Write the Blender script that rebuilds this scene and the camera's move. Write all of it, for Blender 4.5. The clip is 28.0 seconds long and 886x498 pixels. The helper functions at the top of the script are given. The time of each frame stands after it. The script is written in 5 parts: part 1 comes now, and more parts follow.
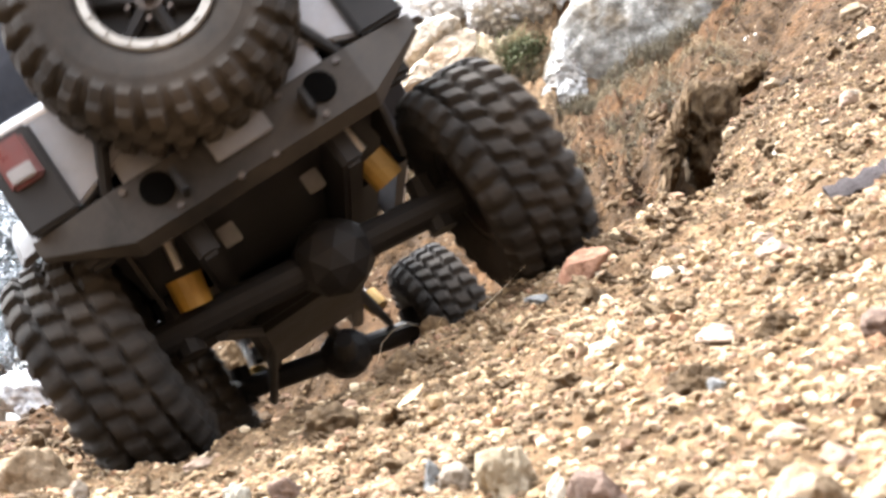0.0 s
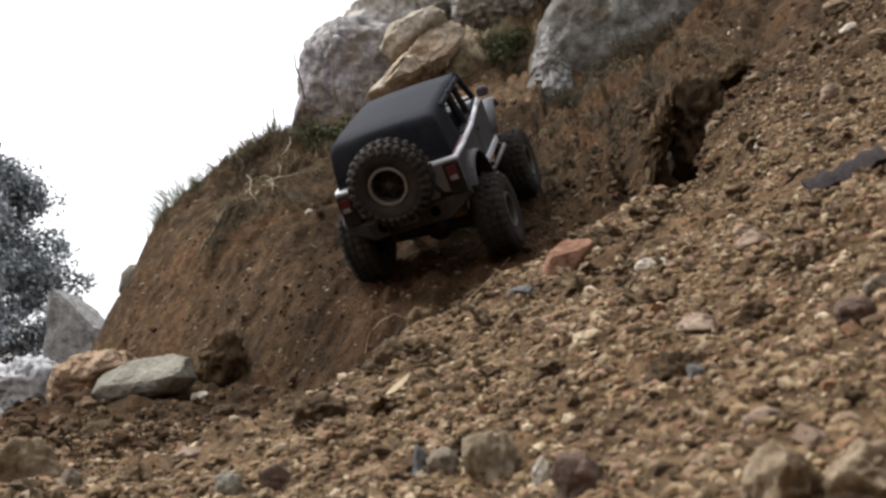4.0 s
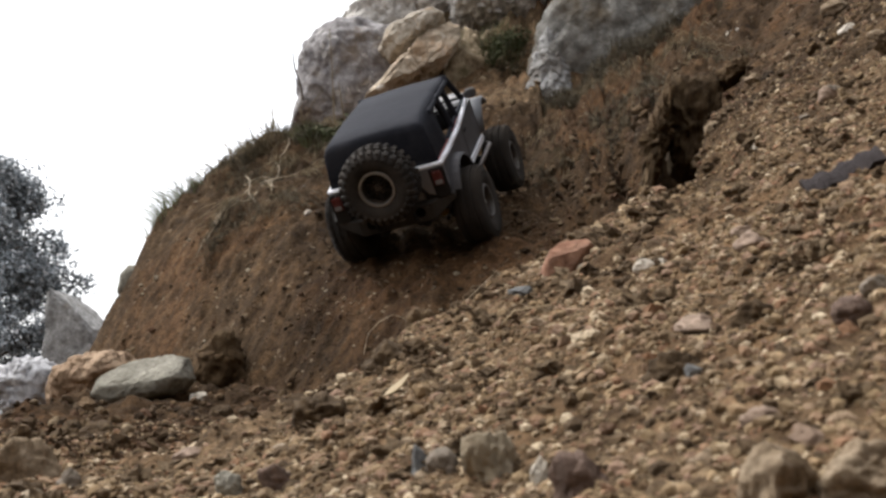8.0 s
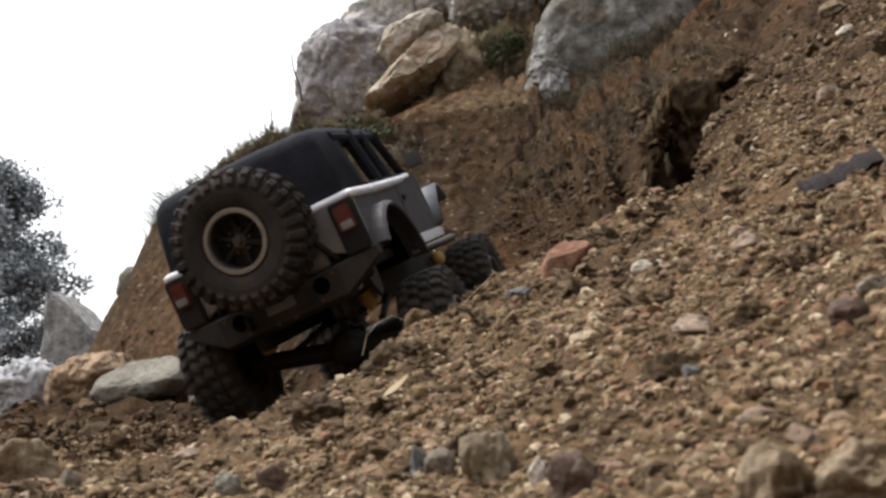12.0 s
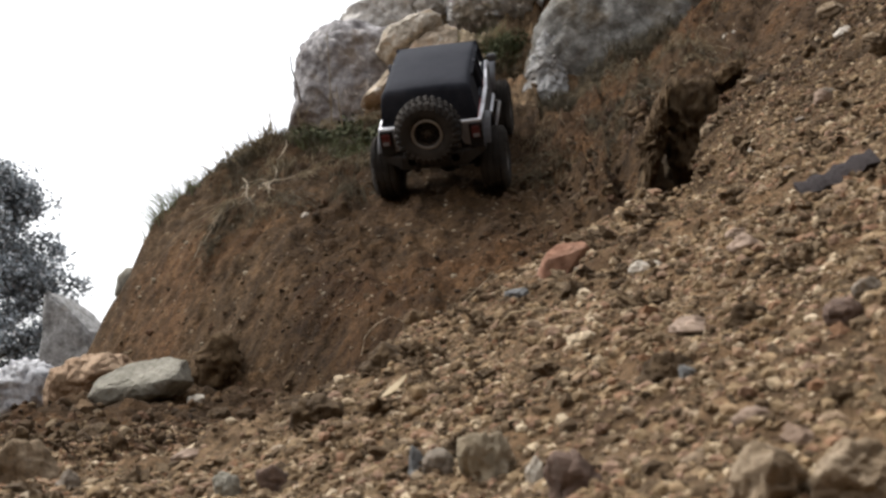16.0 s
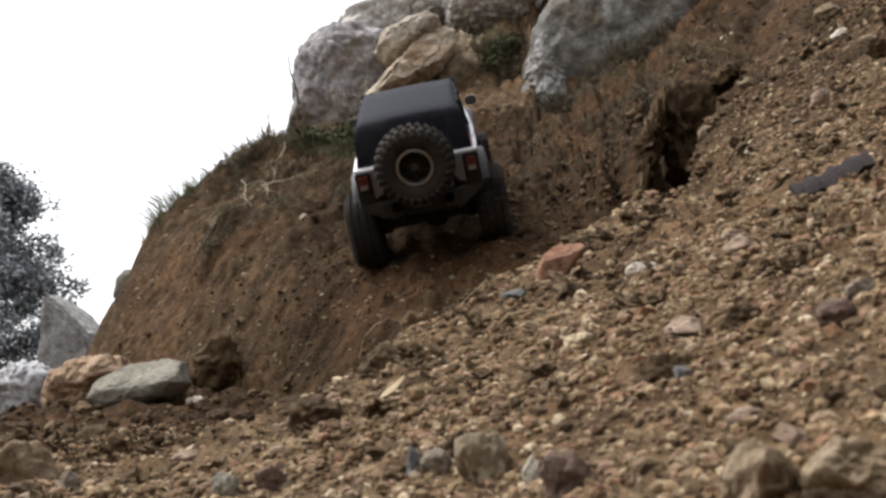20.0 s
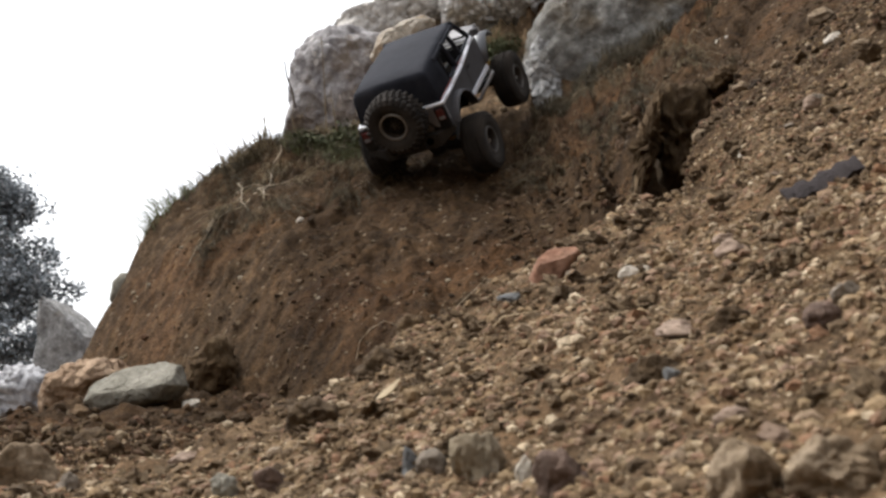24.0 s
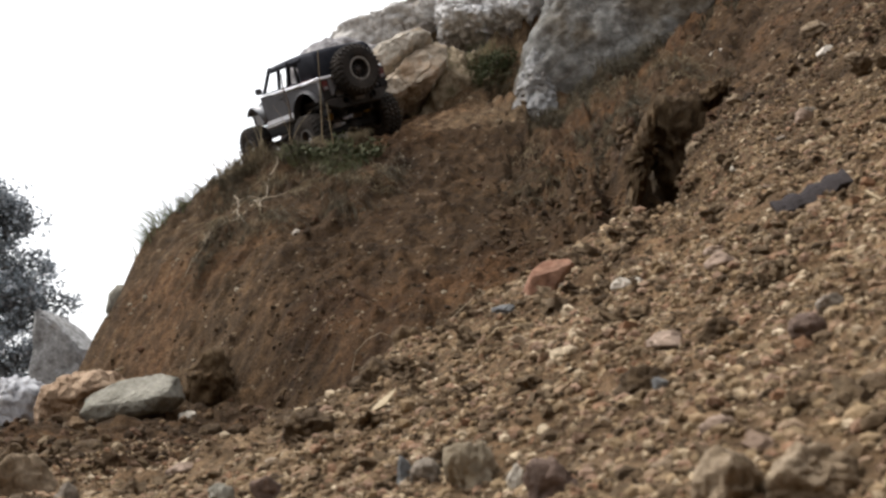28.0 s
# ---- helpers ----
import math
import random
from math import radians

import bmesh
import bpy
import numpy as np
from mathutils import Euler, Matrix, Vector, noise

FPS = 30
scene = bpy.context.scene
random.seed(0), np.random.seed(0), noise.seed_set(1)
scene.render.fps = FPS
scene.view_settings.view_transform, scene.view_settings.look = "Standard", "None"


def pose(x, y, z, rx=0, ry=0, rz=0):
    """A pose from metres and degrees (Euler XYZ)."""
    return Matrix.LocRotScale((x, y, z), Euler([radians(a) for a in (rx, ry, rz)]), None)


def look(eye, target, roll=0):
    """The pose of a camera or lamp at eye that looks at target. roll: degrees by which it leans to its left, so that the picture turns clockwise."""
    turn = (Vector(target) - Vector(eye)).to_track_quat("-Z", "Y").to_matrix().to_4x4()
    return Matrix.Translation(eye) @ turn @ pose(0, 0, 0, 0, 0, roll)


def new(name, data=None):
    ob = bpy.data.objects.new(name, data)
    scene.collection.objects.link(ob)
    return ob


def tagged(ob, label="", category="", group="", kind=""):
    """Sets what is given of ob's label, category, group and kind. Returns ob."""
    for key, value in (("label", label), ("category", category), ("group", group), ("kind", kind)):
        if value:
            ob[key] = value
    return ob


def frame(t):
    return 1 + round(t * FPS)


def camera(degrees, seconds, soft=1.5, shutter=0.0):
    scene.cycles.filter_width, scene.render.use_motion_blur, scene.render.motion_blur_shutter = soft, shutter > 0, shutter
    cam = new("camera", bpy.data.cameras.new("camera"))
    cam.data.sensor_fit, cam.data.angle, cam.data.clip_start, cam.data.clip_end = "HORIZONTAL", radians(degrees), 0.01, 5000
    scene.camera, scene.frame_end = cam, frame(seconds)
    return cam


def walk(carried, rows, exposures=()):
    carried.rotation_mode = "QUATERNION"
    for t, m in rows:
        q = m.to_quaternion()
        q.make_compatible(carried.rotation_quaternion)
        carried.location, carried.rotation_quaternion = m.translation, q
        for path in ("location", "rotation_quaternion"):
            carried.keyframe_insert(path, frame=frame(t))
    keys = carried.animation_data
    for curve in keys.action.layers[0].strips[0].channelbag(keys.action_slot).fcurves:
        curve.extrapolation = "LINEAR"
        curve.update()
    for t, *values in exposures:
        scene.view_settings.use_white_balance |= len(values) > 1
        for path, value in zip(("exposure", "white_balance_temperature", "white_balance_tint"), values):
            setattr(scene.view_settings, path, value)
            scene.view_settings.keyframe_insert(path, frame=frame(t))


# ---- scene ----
# ---- camera ----
LENS = 45.0
CAMERA_ROWS = [
    (0, 0.0003, 0.0089, 0.0848, 99.216, -0.211, 0.996),
    (0.5, -0.0006, 0.0081, 0.0844, 99.056, -0.160, 0.601),
    (1, -0.0006, 0.0065, 0.0840, 98.927, -0.240, 0.426),
    (1.5, -0.0005, 0.0051, 0.0838, 98.875, -0.165, 0.325),
    (2, -0.0003, 0.0042, 0.0837, 98.834, -0.123, 0.249),
    (2.5, -0.0003, 0.0034, 0.0835, 98.828, -0.086, 0.213),
    (3, -0.0002, 0.0037, 0.0835, 98.833, -0.099, 0.205),
    (3.5, -0.0002, 0.0035, 0.0835, 98.830, -0.089, 0.202),
    (5.5, -0.0003, 0.0031, 0.0834, 98.867, -0.094, 0.178),
    (6, -0.0002, 0.0032, 0.0835, 98.865, -0.099, 0.165),
    (7, -0.0002, 0.0026, 0.0834, 98.873, -0.071, 0.149),
    (8, -0.0002, 0.0025, 0.0833, 98.879, -0.070, 0.132),
    (9, -0.0002, 0.0025, 0.0833, 98.879, -0.070, 0.132),
    (10, -0.0002, 0.0024, 0.0833, 98.878, -0.068, 0.135),
    (11, -0.0002, 0.0022, 0.0833, 98.886, -0.062, 0.125),
    (11.5, -0.0002, 0.0017, 0.0833, 98.901, -0.081, 0.088),
    (12, -0.0001, 0.0017, 0.0832, 98.936, -0.037, 0.074),
    (12.5, -0.0000, 0.0013, 0.0831, 98.967, -0.022, 0.057),
    (14.5, -0.0000, 0.0005, 0.0830, 99.007, -0.022, 0.000),
    (15, -0.0000, 0.0004, 0.0830, 99.005, -0.015, -0.002),
    (16, 0.0000, 0.0003, 0.0830, 99.003, -0.011, 0.002),
    (17, 0.0000, 0.0000, 0.0830, 99.000, -0.000, 0.000),
    (18, 0.0001, -0.0009, 0.0829, 99.027, 0.022, -0.028),
    (18.5, 0.0001, -0.0010, 0.0828, 99.054, 0.015, -0.050),
    (19, 0.0001, -0.0017, 0.0828, 99.057, 0.022, -0.069),
    (20, 0.0002, -0.0016, 0.0828, 99.076, 0.043, -0.076),
    (21, 0.0001, -0.0021, 0.0827, 99.085, 0.024, -0.101),
    (21.5, 0.0002, -0.0022, 0.0827, 99.087, 0.056, -0.081),
    (23.5, 0.0003, -0.0044, 0.0825, 99.177, 0.073, -0.192),
    (24, 0.0005, -0.0062, 0.0823, 99.240, 0.126, -0.263),
    (24.5, 0.0006, -0.0074, 0.0821, 99.314, 0.139, -0.334),
    (25, 0.0008, -0.0091, 0.0820, 99.370, 0.164, -0.386),
    (25.5, 0.0010, -0.0094, 0.0819, 99.466, 0.194, -0.426),
    (26, 0.0010, -0.0102, 0.0819, 99.540, 0.221, -0.443),
    (26.5, 0.0010, -0.0107, 0.0817, 99.660, 0.213, -0.463),
    (27, 0.0010, -0.0110, 0.0818, 99.743, 0.218, -0.455),
    (27.5, 0.0010, -0.0109, 0.0818, 99.816, 0.208, -0.455),
    (28, 0.0010, -0.0108, 0.0818, 99.861, 0.218, -0.452),
]
cam = camera(LENS, 28.0, soft=2.7, shutter=0.3)
cam.data.dof.use_dof, cam.data.dof.focus_distance, cam.data.dof.aperture_fstop = True, 1.6, 70.0
walk(cam, [(t, pose(x, y, z, a, b, c)) for t, x, y, z, a, b, c in CAMERA_ROWS],
     exposures=[(t, e, k, 10) for t, e, k in ((0.0, 3.7, 6150), (0.3, 3.5, 6150), (0.6, 3.0, 6200), (1.0, 2.4, 6300), (1.5, 1.8, 6400), (2.2, 1.48, 6450), (3.2, 1.34, 6450), (28.0, 1.34, 6450))])

# ---- world and sun: a bright overcast sky ----
SUN_ELEVATION, SUN_TURN = 58.0, -70.0
world = bpy.data.worlds.new("overcast_sky")
scene.world = world
world.use_nodes = True
nt = world.node_tree
sky = nt.nodes.new("ShaderNodeTexSky")
sky.sky_type, sky.sun_disc = "NISHITA", False
sky.sun_elevation, sky.sun_rotation = radians(SUN_ELEVATION), radians(SUN_TURN)
sky.dust_density, sky.air_density = 4.0, 1.0
veil = nt.nodes.new("ShaderNodeHueSaturation")
veil.inputs["Saturation"].default_value = 0.12
nt.links.new(sky.outputs[0], veil.inputs["Color"])
nt.links.new(veil.outputs[0], nt.nodes["Background"].inputs["Color"])
nt.nodes["Background"].inputs["Strength"].default_value = 0.15
sun = new("sun", bpy.data.lights.new("sun", "SUN"))
sun.data.energy, sun.data.angle, sun.data.color = 0.95, radians(20), (1.0, 0.95, 0.87)
az = radians(SUN_TURN)
sun_way = Vector((math.sin(az) * math.cos(radians(SUN_ELEVATION)), math.cos(az) * math.cos(radians(SUN_ELEVATION)), math.sin(radians(SUN_ELEVATION))))
sun.matrix_basis = look(tuple(sun_way * 20), (0, 0, 0))


# ---- materials ----
def material(name, rough=0.9, metal=0.0):
    m = bpy.data.materials.new(name)
    m.use_nodes = True
    b = m.node_tree.nodes["Principled BSDF"]
    b.inputs["Roughness"].default_value, b.inputs["Metallic"].default_value = rough, metal
    return m, m.node_tree, b


def place_of(nt):
    n = nt.nodes.new("ShaderNodeTexCoord")
    return n.outputs["Object"]


def noise_at(nt, where, scale, detail=4.0, rough=0.6, distort=0.0):
    n = nt.nodes.new("ShaderNodeTexNoise")
    n.inputs["Scale"].default_value, n.inputs["Detail"].default_value = scale, detail
    n.inputs["Roughness"].default_value, n.inputs["Distortion"].default_value = rough, distort
    nt.links.new(where, n.inputs["Vector"])
    return n.outputs["Fac"]


def ramp(nt, value, stops):
    n = nt.nodes.new("ShaderNodeValToRGB")
    e = n.color_ramp.elements
    while len(e) < len(stops):
        e.new(0.5)
    for i, (p, c) in enumerate(stops):
        e[i].position, e[i].color = p, (*c, 1) if len(c) == 3 else (c[0],) * 3 + (1,)
    nt.links.new(value, n.inputs["Fac"])
    return n.outputs["Color"]


def mixed(nt, fac, a, b, mode="MIX"):
    n = nt.nodes.new("ShaderNodeMix")
    n.data_type, n.blend_type = "RGBA", mode
    for s, v in ((n.inputs["Factor"], fac), (n.inputs["A"], a), (n.inputs["B"], b)):
        if isinstance(v, (int, float)):
            s.default_value = v
        elif isinstance(v, tuple):
            s.default_value = (*v, 1)
        else:
            nt.links.new(v, s)
    return n.outputs["Result"]


def bump(nt, b, height, strength=0.5, distance=0.005, under=None):
    n = nt.nodes.new("ShaderNodeBump")
    n.inputs["Strength"].default_value, n.inputs["Distance"].default_value = strength, distance
    nt.links.new(height, n.inputs["Height"])
    if under is not None:
        nt.links.new(under, n.inputs["Normal"])
    nt.links.new(n.outputs[0], b.inputs["Normal"])
    return n.outputs[0]


def mineral(name, stops, scale, grain=120.0, speck=None, rough=0.92, relief=0.004, moss=None):
    """Earth or stone: a coarse colour field, fine grain over it, optional specks and moss."""
    m, nt, b = material(name, rough)
    b.inputs["Specular IOR Level"].default_value = 0.15
    where = place_of(nt)
    col = ramp(nt, noise_at(nt, where, scale, 6.0, 0.65), stops)
    fine = noise_at(nt, where, grain, 5.0, 0.7)
    col = mixed(nt, 0.75, col, ramp(nt, fine, [(0.25, (0.45,)), (0.5, (0.95,)), (0.75, (1.5,))]), "MULTIPLY")
    if speck:
        v = nt.nodes.new("ShaderNodeTexVoronoi")
        v.inputs["Scale"].default_value = speck[1]
        nt.links.new(where, v.inputs["Vector"])
        w = nt.nodes.new("ShaderNodeSeparateColor")
        nt.links.new(v.outputs["Color"], w.inputs[0])
        col = mixed(nt, ramp(nt, w.outputs[0], [(speck[2], (0.0,)), (speck[2] + 0.05, (0.8,))]), col, speck[0])
    if moss:
        col = mixed(nt, ramp(nt, noise_at(nt, where, moss[1], 5.0, 0.7), [(moss[2], (0.0,)), (moss[2] + 0.12, (0.75,))]), col, moss[0])
    nt.links.new(col, b.inputs["Base Color"])
    h = mixed(nt, 0.5, noise_at(nt, where, grain * 0.4, 6.0, 0.7), noise_at(nt, where, grain * 1.8, 3.0, 0.7))
    bump(nt, b, h, 0.7, relief)
    return m


# ---- noise on arrays ----
def hashed(ix, iy, seed):
    n = (ix.astype(np.int64) * 374761393 + iy.astype(np.int64) * 668265263 + seed * 974634777) & 0x7FFFFFFF
    n = ((n ^ (n >> 13)) * 1274126177) & 0x7FFFFFFF
    n = ((n ^ (n >> 15)) * 668265263) & 0x7FFFFFFF
    return ((n ^ (n >> 14)) & 0xFFFF) / 65535.0


def value_noise(x, y, seed):
    ix, iy = np.floor(x), np.floor(y)
    fx, fy = x - ix, y - iy
    fx, fy = fx * fx * (3 - 2 * fx), fy * fy * (3 - 2 * fy)
    a, b = hashed(ix, iy, seed), hashed(ix + 1, iy, seed)
    c, d = hashed(ix, iy + 1, seed), hashed(ix + 1, iy + 1, seed)
    return (a + (b - a) * fx) * (1 - fy) + (c + (d - c) * fx) * fy - 0.5


def fbm(x, y, size, octaves, seed, fall=0.5):
    total, amp = 0.0, 1.0
    for k in range(octaves):
        ca, sa = math.cos(0.6 + 1.3 * k), math.sin(0.6 + 1.3 * k)
        total = total + amp * value_noise((x * ca - y * sa) / size, (x * sa + y * ca) / size, seed + 17 * k)
        size, amp = size * 0.5, amp * fall
    return total


def lumps(x, y, size, seed, fill=0.7):
    """Rounded clods, one at most in each cell; height 0 to 1."""
    gx, gy = x / size, y / size
    ix, iy = np.floor(gx), np.floor(gy)
    best = np.zeros_like(gx)
    for dx in (-1, 0, 1):
        for dy in (-1, 0, 1):
            cx, cy = ix + dx, iy + dy
            px, py = cx + 0.15 + 0.7 * hashed(cx, cy, seed), cy + 0.15 + 0.7 * hashed(cx, cy, seed + 1)
            r = 0.25 + 0.45 * hashed(cx, cy, seed + 2)
            on = hashed(cx, cy, seed + 3) < fill
            d2 = ((gx - px) ** 2 + (gy - py) ** 2) / r**2
            best = np.maximum(best, np.where(on, r * np.sqrt(np.maximum(0.0, 1 - d2)), 0.0))
    return best * 1.4


def soft_max(a, b, k):
    h = np.clip(0.5 + 0.5 * (a - b) / k, 0, 1)
    return b * (1 - h) + a * h + k * h * (1 - h)


def soft_min(a, b, k):
    return -soft_max(-a, -b, k)


def step(a, b, v):
    t = np.clip((v - a) / (b - a), 0, 1)
    return t * t * (3 - 2 * t)


# ---- the lie of the land ----
TRACK_Y = (-600.0, 0.0, 0.5, 0.7, 0.85, 1.0, 1.2, 1.3, 1.45, 1.6, 1.75, 1.9, 2.15, 2.3, 3.4)
TRACK_Z = (-2.0, 0.0, 0.11, 0.11, 0.107, 0.12, 0.152, 0.185, 0.263, 0.338, 0.423, 0.498, 0.668, 0.785, 1.7)
LEAN_Y = (0.0, 0.8, 1.0, 1.3, 1.9, 2.2, 2.6)
LEAN = (0.55, 0.52, 0.42, 0.28, 0.1, 0.06, 0.1)
RIM_X = (-0.7, -0.6, -0.5, -0.4, -0.3, -0.2, -0.1, 0.0)
RIM = (0.0, 0.05, 0.06, 0.09, 0.11, 0.055, 0.0, 0.0)


PITS = ((-0.165, 0.54, 0.07, 0.10, 0.016), (0.178, 0.74, 0.04, 0.11, 0.035), (0.205, 0.80, 0.03, 0.09, 0.02), (-0.185, 0.76, 0.10, 0.2, 0.018), (-0.10, 1.865, 0.08, 0.11, 0.014), (0.10, 1.85, 0.08, 0.11, 0.014), (0.135, 0.60, 0.035, 0.10, 0.014), (0.150, 0.655, 0.040, 0.10, 0.020), (0.165, 0.675, 0.035, 0.10, 0.018), (0.185, 0.72, 0.03, 0.10, 0.014), (0.30, 1.32, 0.045, 0.14, 0.12), (0.335, 1.38, 0.055, 0.15, 0.2), (0.345, 1.50, 0.055, 0.12, 0.24), (0.30, 1.43, 0.03, 0.08, 0.10))


def rubble_slope(x, y):
    """The loose near slope, up to its crest."""
    crest = 0.42 + 0.09 * step(-0.04, 0.05, x) + 2.6 * np.maximum(0.0, x - 0.08)
    s = 0.022 + 0.45 * x + 0.23 * y + 0.35 * np.maximum(0.0, x - 0.3)
    over = np.maximum(0.0, y - crest)
    return s - 0.75 * over - 0.5 * np.minimum(over, 0.06)


def bank(x, y):
    """The brown bank with its ledge and its rounded nose."""
    front = np.interp(y, TRACK_Y, TRACK_Z) + np.interp(y, LEAN_Y, LEAN) * np.maximum(x, -0.25)
    front = front + 0.9 * np.maximum(0.0, x - 0.18) + 0.3 * np.minimum(0.0, x + 0.25)
    nose = 0.17 + 1.52 * (x + 0.43) + 1.38 * (y - 1.75)
    roof = 0.75 + 0.94 * (x + 0.31) - 0.15 * (y - 2.25)
    side = 0.36 + 3.2 * (x + 0.637) - 0.2 * (y - 2.1)
    ledge = 0.725 + 0.42 * (np.minimum(x, -0.05) + 0.2) + 0.1 * np.maximum(0.0, x + 0.05) + 0.5 * np.maximum(0.0, x - 0.25) - 0.072 + (0.36 + 0.1 * step(-0.12, 0.06, x)) * (y - 2.2)
    ledge = ledge + np.interp(x, RIM_X, RIM) * np.exp(-(((y - 2.2) / 0.07) ** 2))
    ledge = ledge + 1.0 * np.maximum(0.0, y - 2.58) * step(-0.1, 0.05, x)
    b = soft_min(front, nose, 0.07)
    b = soft_min(b, ledge, 0.016)
    b = soft_min(b, roof, 0.025)
    return soft_min(b, side, 0.05)


def land(x, y):
    low = 0.065 + 0.11 * np.clip(y - 1.0, 0, 0.65) * step(-0.62, -0.44, x) - 0.035 * np.clip(y - 1.9, 0, 2) + 0.02 * np.clip(x + 0.3, -3, 0) - 0.05 * np.clip(0.3 - y, 0, 1.5)
    # unseen slope behind the camera, added to keep sky light off the bank
    low = low + 1.1 * np.clip(-0.9 - y, 0, 3.2)
    g = soft_max(bank(x, y), low, 0.04)
    g = soft_max(g, rubble_slope(x, y), 0.02)
    for px, py, rx, ry, deep in PITS:
        g = g - deep * step(1.0, 0.45, np.hypot((x - px) / rx, (y - py) / ry))
    return soft_min(g, 2.4 + 0 * x, 0.3)


def rough_land(x, y, fine=True):
    """The land with its clods and stones."""
    g = land(x, y)
    near = np.clip(1 - (np.hypot(x, y - 1) - 3) / 6, 0, 1)
    loose = np.clip((rubble_slope(x, y) - bank(x, y)) / 0.03 + 0.5, 0, 1)
    up = np.clip(step(0.1, 0.3, bank(x, y) - 0.05), 0, 1) * (1 - loose)
    g = g + near * (fbm(x, y, 0.3, 2, 5) * 0.015 + fbm(x, y, 0.045, 2, 9) * 0.004)
    flutes = step(0.1, 0.22, x) * up
    g = g + near * (up * fbm(x, y, 0.07, 3, 31, 0.6) * 0.018 + flutes * fbm(x * 2.2, y * 0.45, 0.08, 4, 37, 0.65) * 0.058)
    if fine:
        close = step(1.35, 0.7, y)
        bed = np.clip(0.35 + 0.9 * loose + fbm(x, y, 0.15, 2, 44) * 0.8, 0.15, 1.2)
        tight = step(0.1, 0.5, y)
        g = g + near * bed * (0.0035 * tight * lumps(x, y, 0.03, 61, 0.5) + close * (0.002 + 0.002 * tight) * lumps(x, y, 0.014, 71, 0.7) - 0.002)
        g = g + near * close * fbm(x, y, 0.013, 2, 91, 0.6) * (0.002 + 0.003 * tight)
        g = g + near * (1 - close) * (0.004 * lumps(x, y, 0.05, 101, 0.4) ** 2 + 0.009 * lumps(x, y, 0.024, 107, 0.45) + fbm(x, y, 0.035, 3, 111, 0.7) * 0.017)
    far = 1 - near
    return g + far * fbm(x, y, 9.0, 4, 13) * 0.5


def axis(pieces):
    out = [np.arange(a, b, s) for a, b, s in pieces]
    return np.concatenate(out)


def widening(start, stop, first, grow):
    v, s, out = start, first, []
    while v < stop:
        out.append(v)
        s *= grow
        v += s
    return np.array(out + [stop])


def soil_material():
    """Dark moist bank earth and paler dry rubble, blended by the kind of soil, with clods and grit."""
    m, nt, b = material("soil", 0.95)
    b.inputs["Specular IOR Level"].default_value = 0.08
    where = place_of(nt)
    kind = nt.nodes.new("ShaderNodeAttribute")
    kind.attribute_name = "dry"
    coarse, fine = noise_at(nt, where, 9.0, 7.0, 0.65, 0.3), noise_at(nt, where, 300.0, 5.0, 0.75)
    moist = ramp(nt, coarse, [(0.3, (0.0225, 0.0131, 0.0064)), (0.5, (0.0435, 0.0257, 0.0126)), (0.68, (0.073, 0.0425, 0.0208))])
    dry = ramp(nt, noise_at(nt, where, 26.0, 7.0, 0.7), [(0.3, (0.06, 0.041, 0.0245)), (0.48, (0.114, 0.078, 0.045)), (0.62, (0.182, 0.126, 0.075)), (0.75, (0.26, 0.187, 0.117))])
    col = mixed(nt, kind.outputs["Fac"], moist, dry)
    rust = ramp(nt, noise_at(nt, where, 3.2, 4.0, 0.6), [(0.46, (0.0,)), (0.63, (0.3,))])
    col = mixed(nt, rust, col, (0.12, 0.055, 0.022))
    col = mixed(nt, 0.85, col, ramp(nt, fine, [(0.28, (0.35,)), (0.5, (1.0,)), (0.72, (1.75,))]), "MULTIPLY")
    col = mixed(nt, 0.9, col, ramp(nt, noise_at(nt, where, 48.0, 4.0, 0.7), [(0.32, (0.42,)), (0.5, (1.0,)), (0.68, (1.65,))]), "MULTIPLY")
    v = nt.nodes.new("ShaderNodeTexVoronoi")
    v.inputs["Scale"].default_value = 170.0
    nt.links.new(where, v.inputs["Vector"])
    sep = nt.nodes.new("ShaderNodeSeparateColor")
    nt.links.new(v.outputs["Color"], sep.inputs[0])
    col = mixed(nt, ramp(nt, sep.outputs[0], [(0.985, (0.0,)), (0.995, (0.4,))]), col, (0.3, 0.24, 0.17))
    nt.links.new(col, b.inputs["Base Color"])
    v2 = nt.nodes.new("ShaderNodeTexVoronoi")
    v2.inputs["Scale"].default_value = 95.0
    nt.links.new(where, v2.inputs["Vector"])
    under = nt.nodes.new("ShaderNodeBump")
    under.inputs["Strength"].default_value, under.inputs["Distance"].default_value, under.invert = 0.8, 0.006, True
    nt.links.new(mixed(nt, 0.55, v2.outputs["Distance"], v.outputs["Distance"]), under.inputs["Height"])
    bump(nt, b, mixed(nt, 0.5, fine, noise_at(nt, where, 110.0, 6.0, 0.75)), 1.0, 0.008, under.outputs[0])
    return m


soil = soil_material()


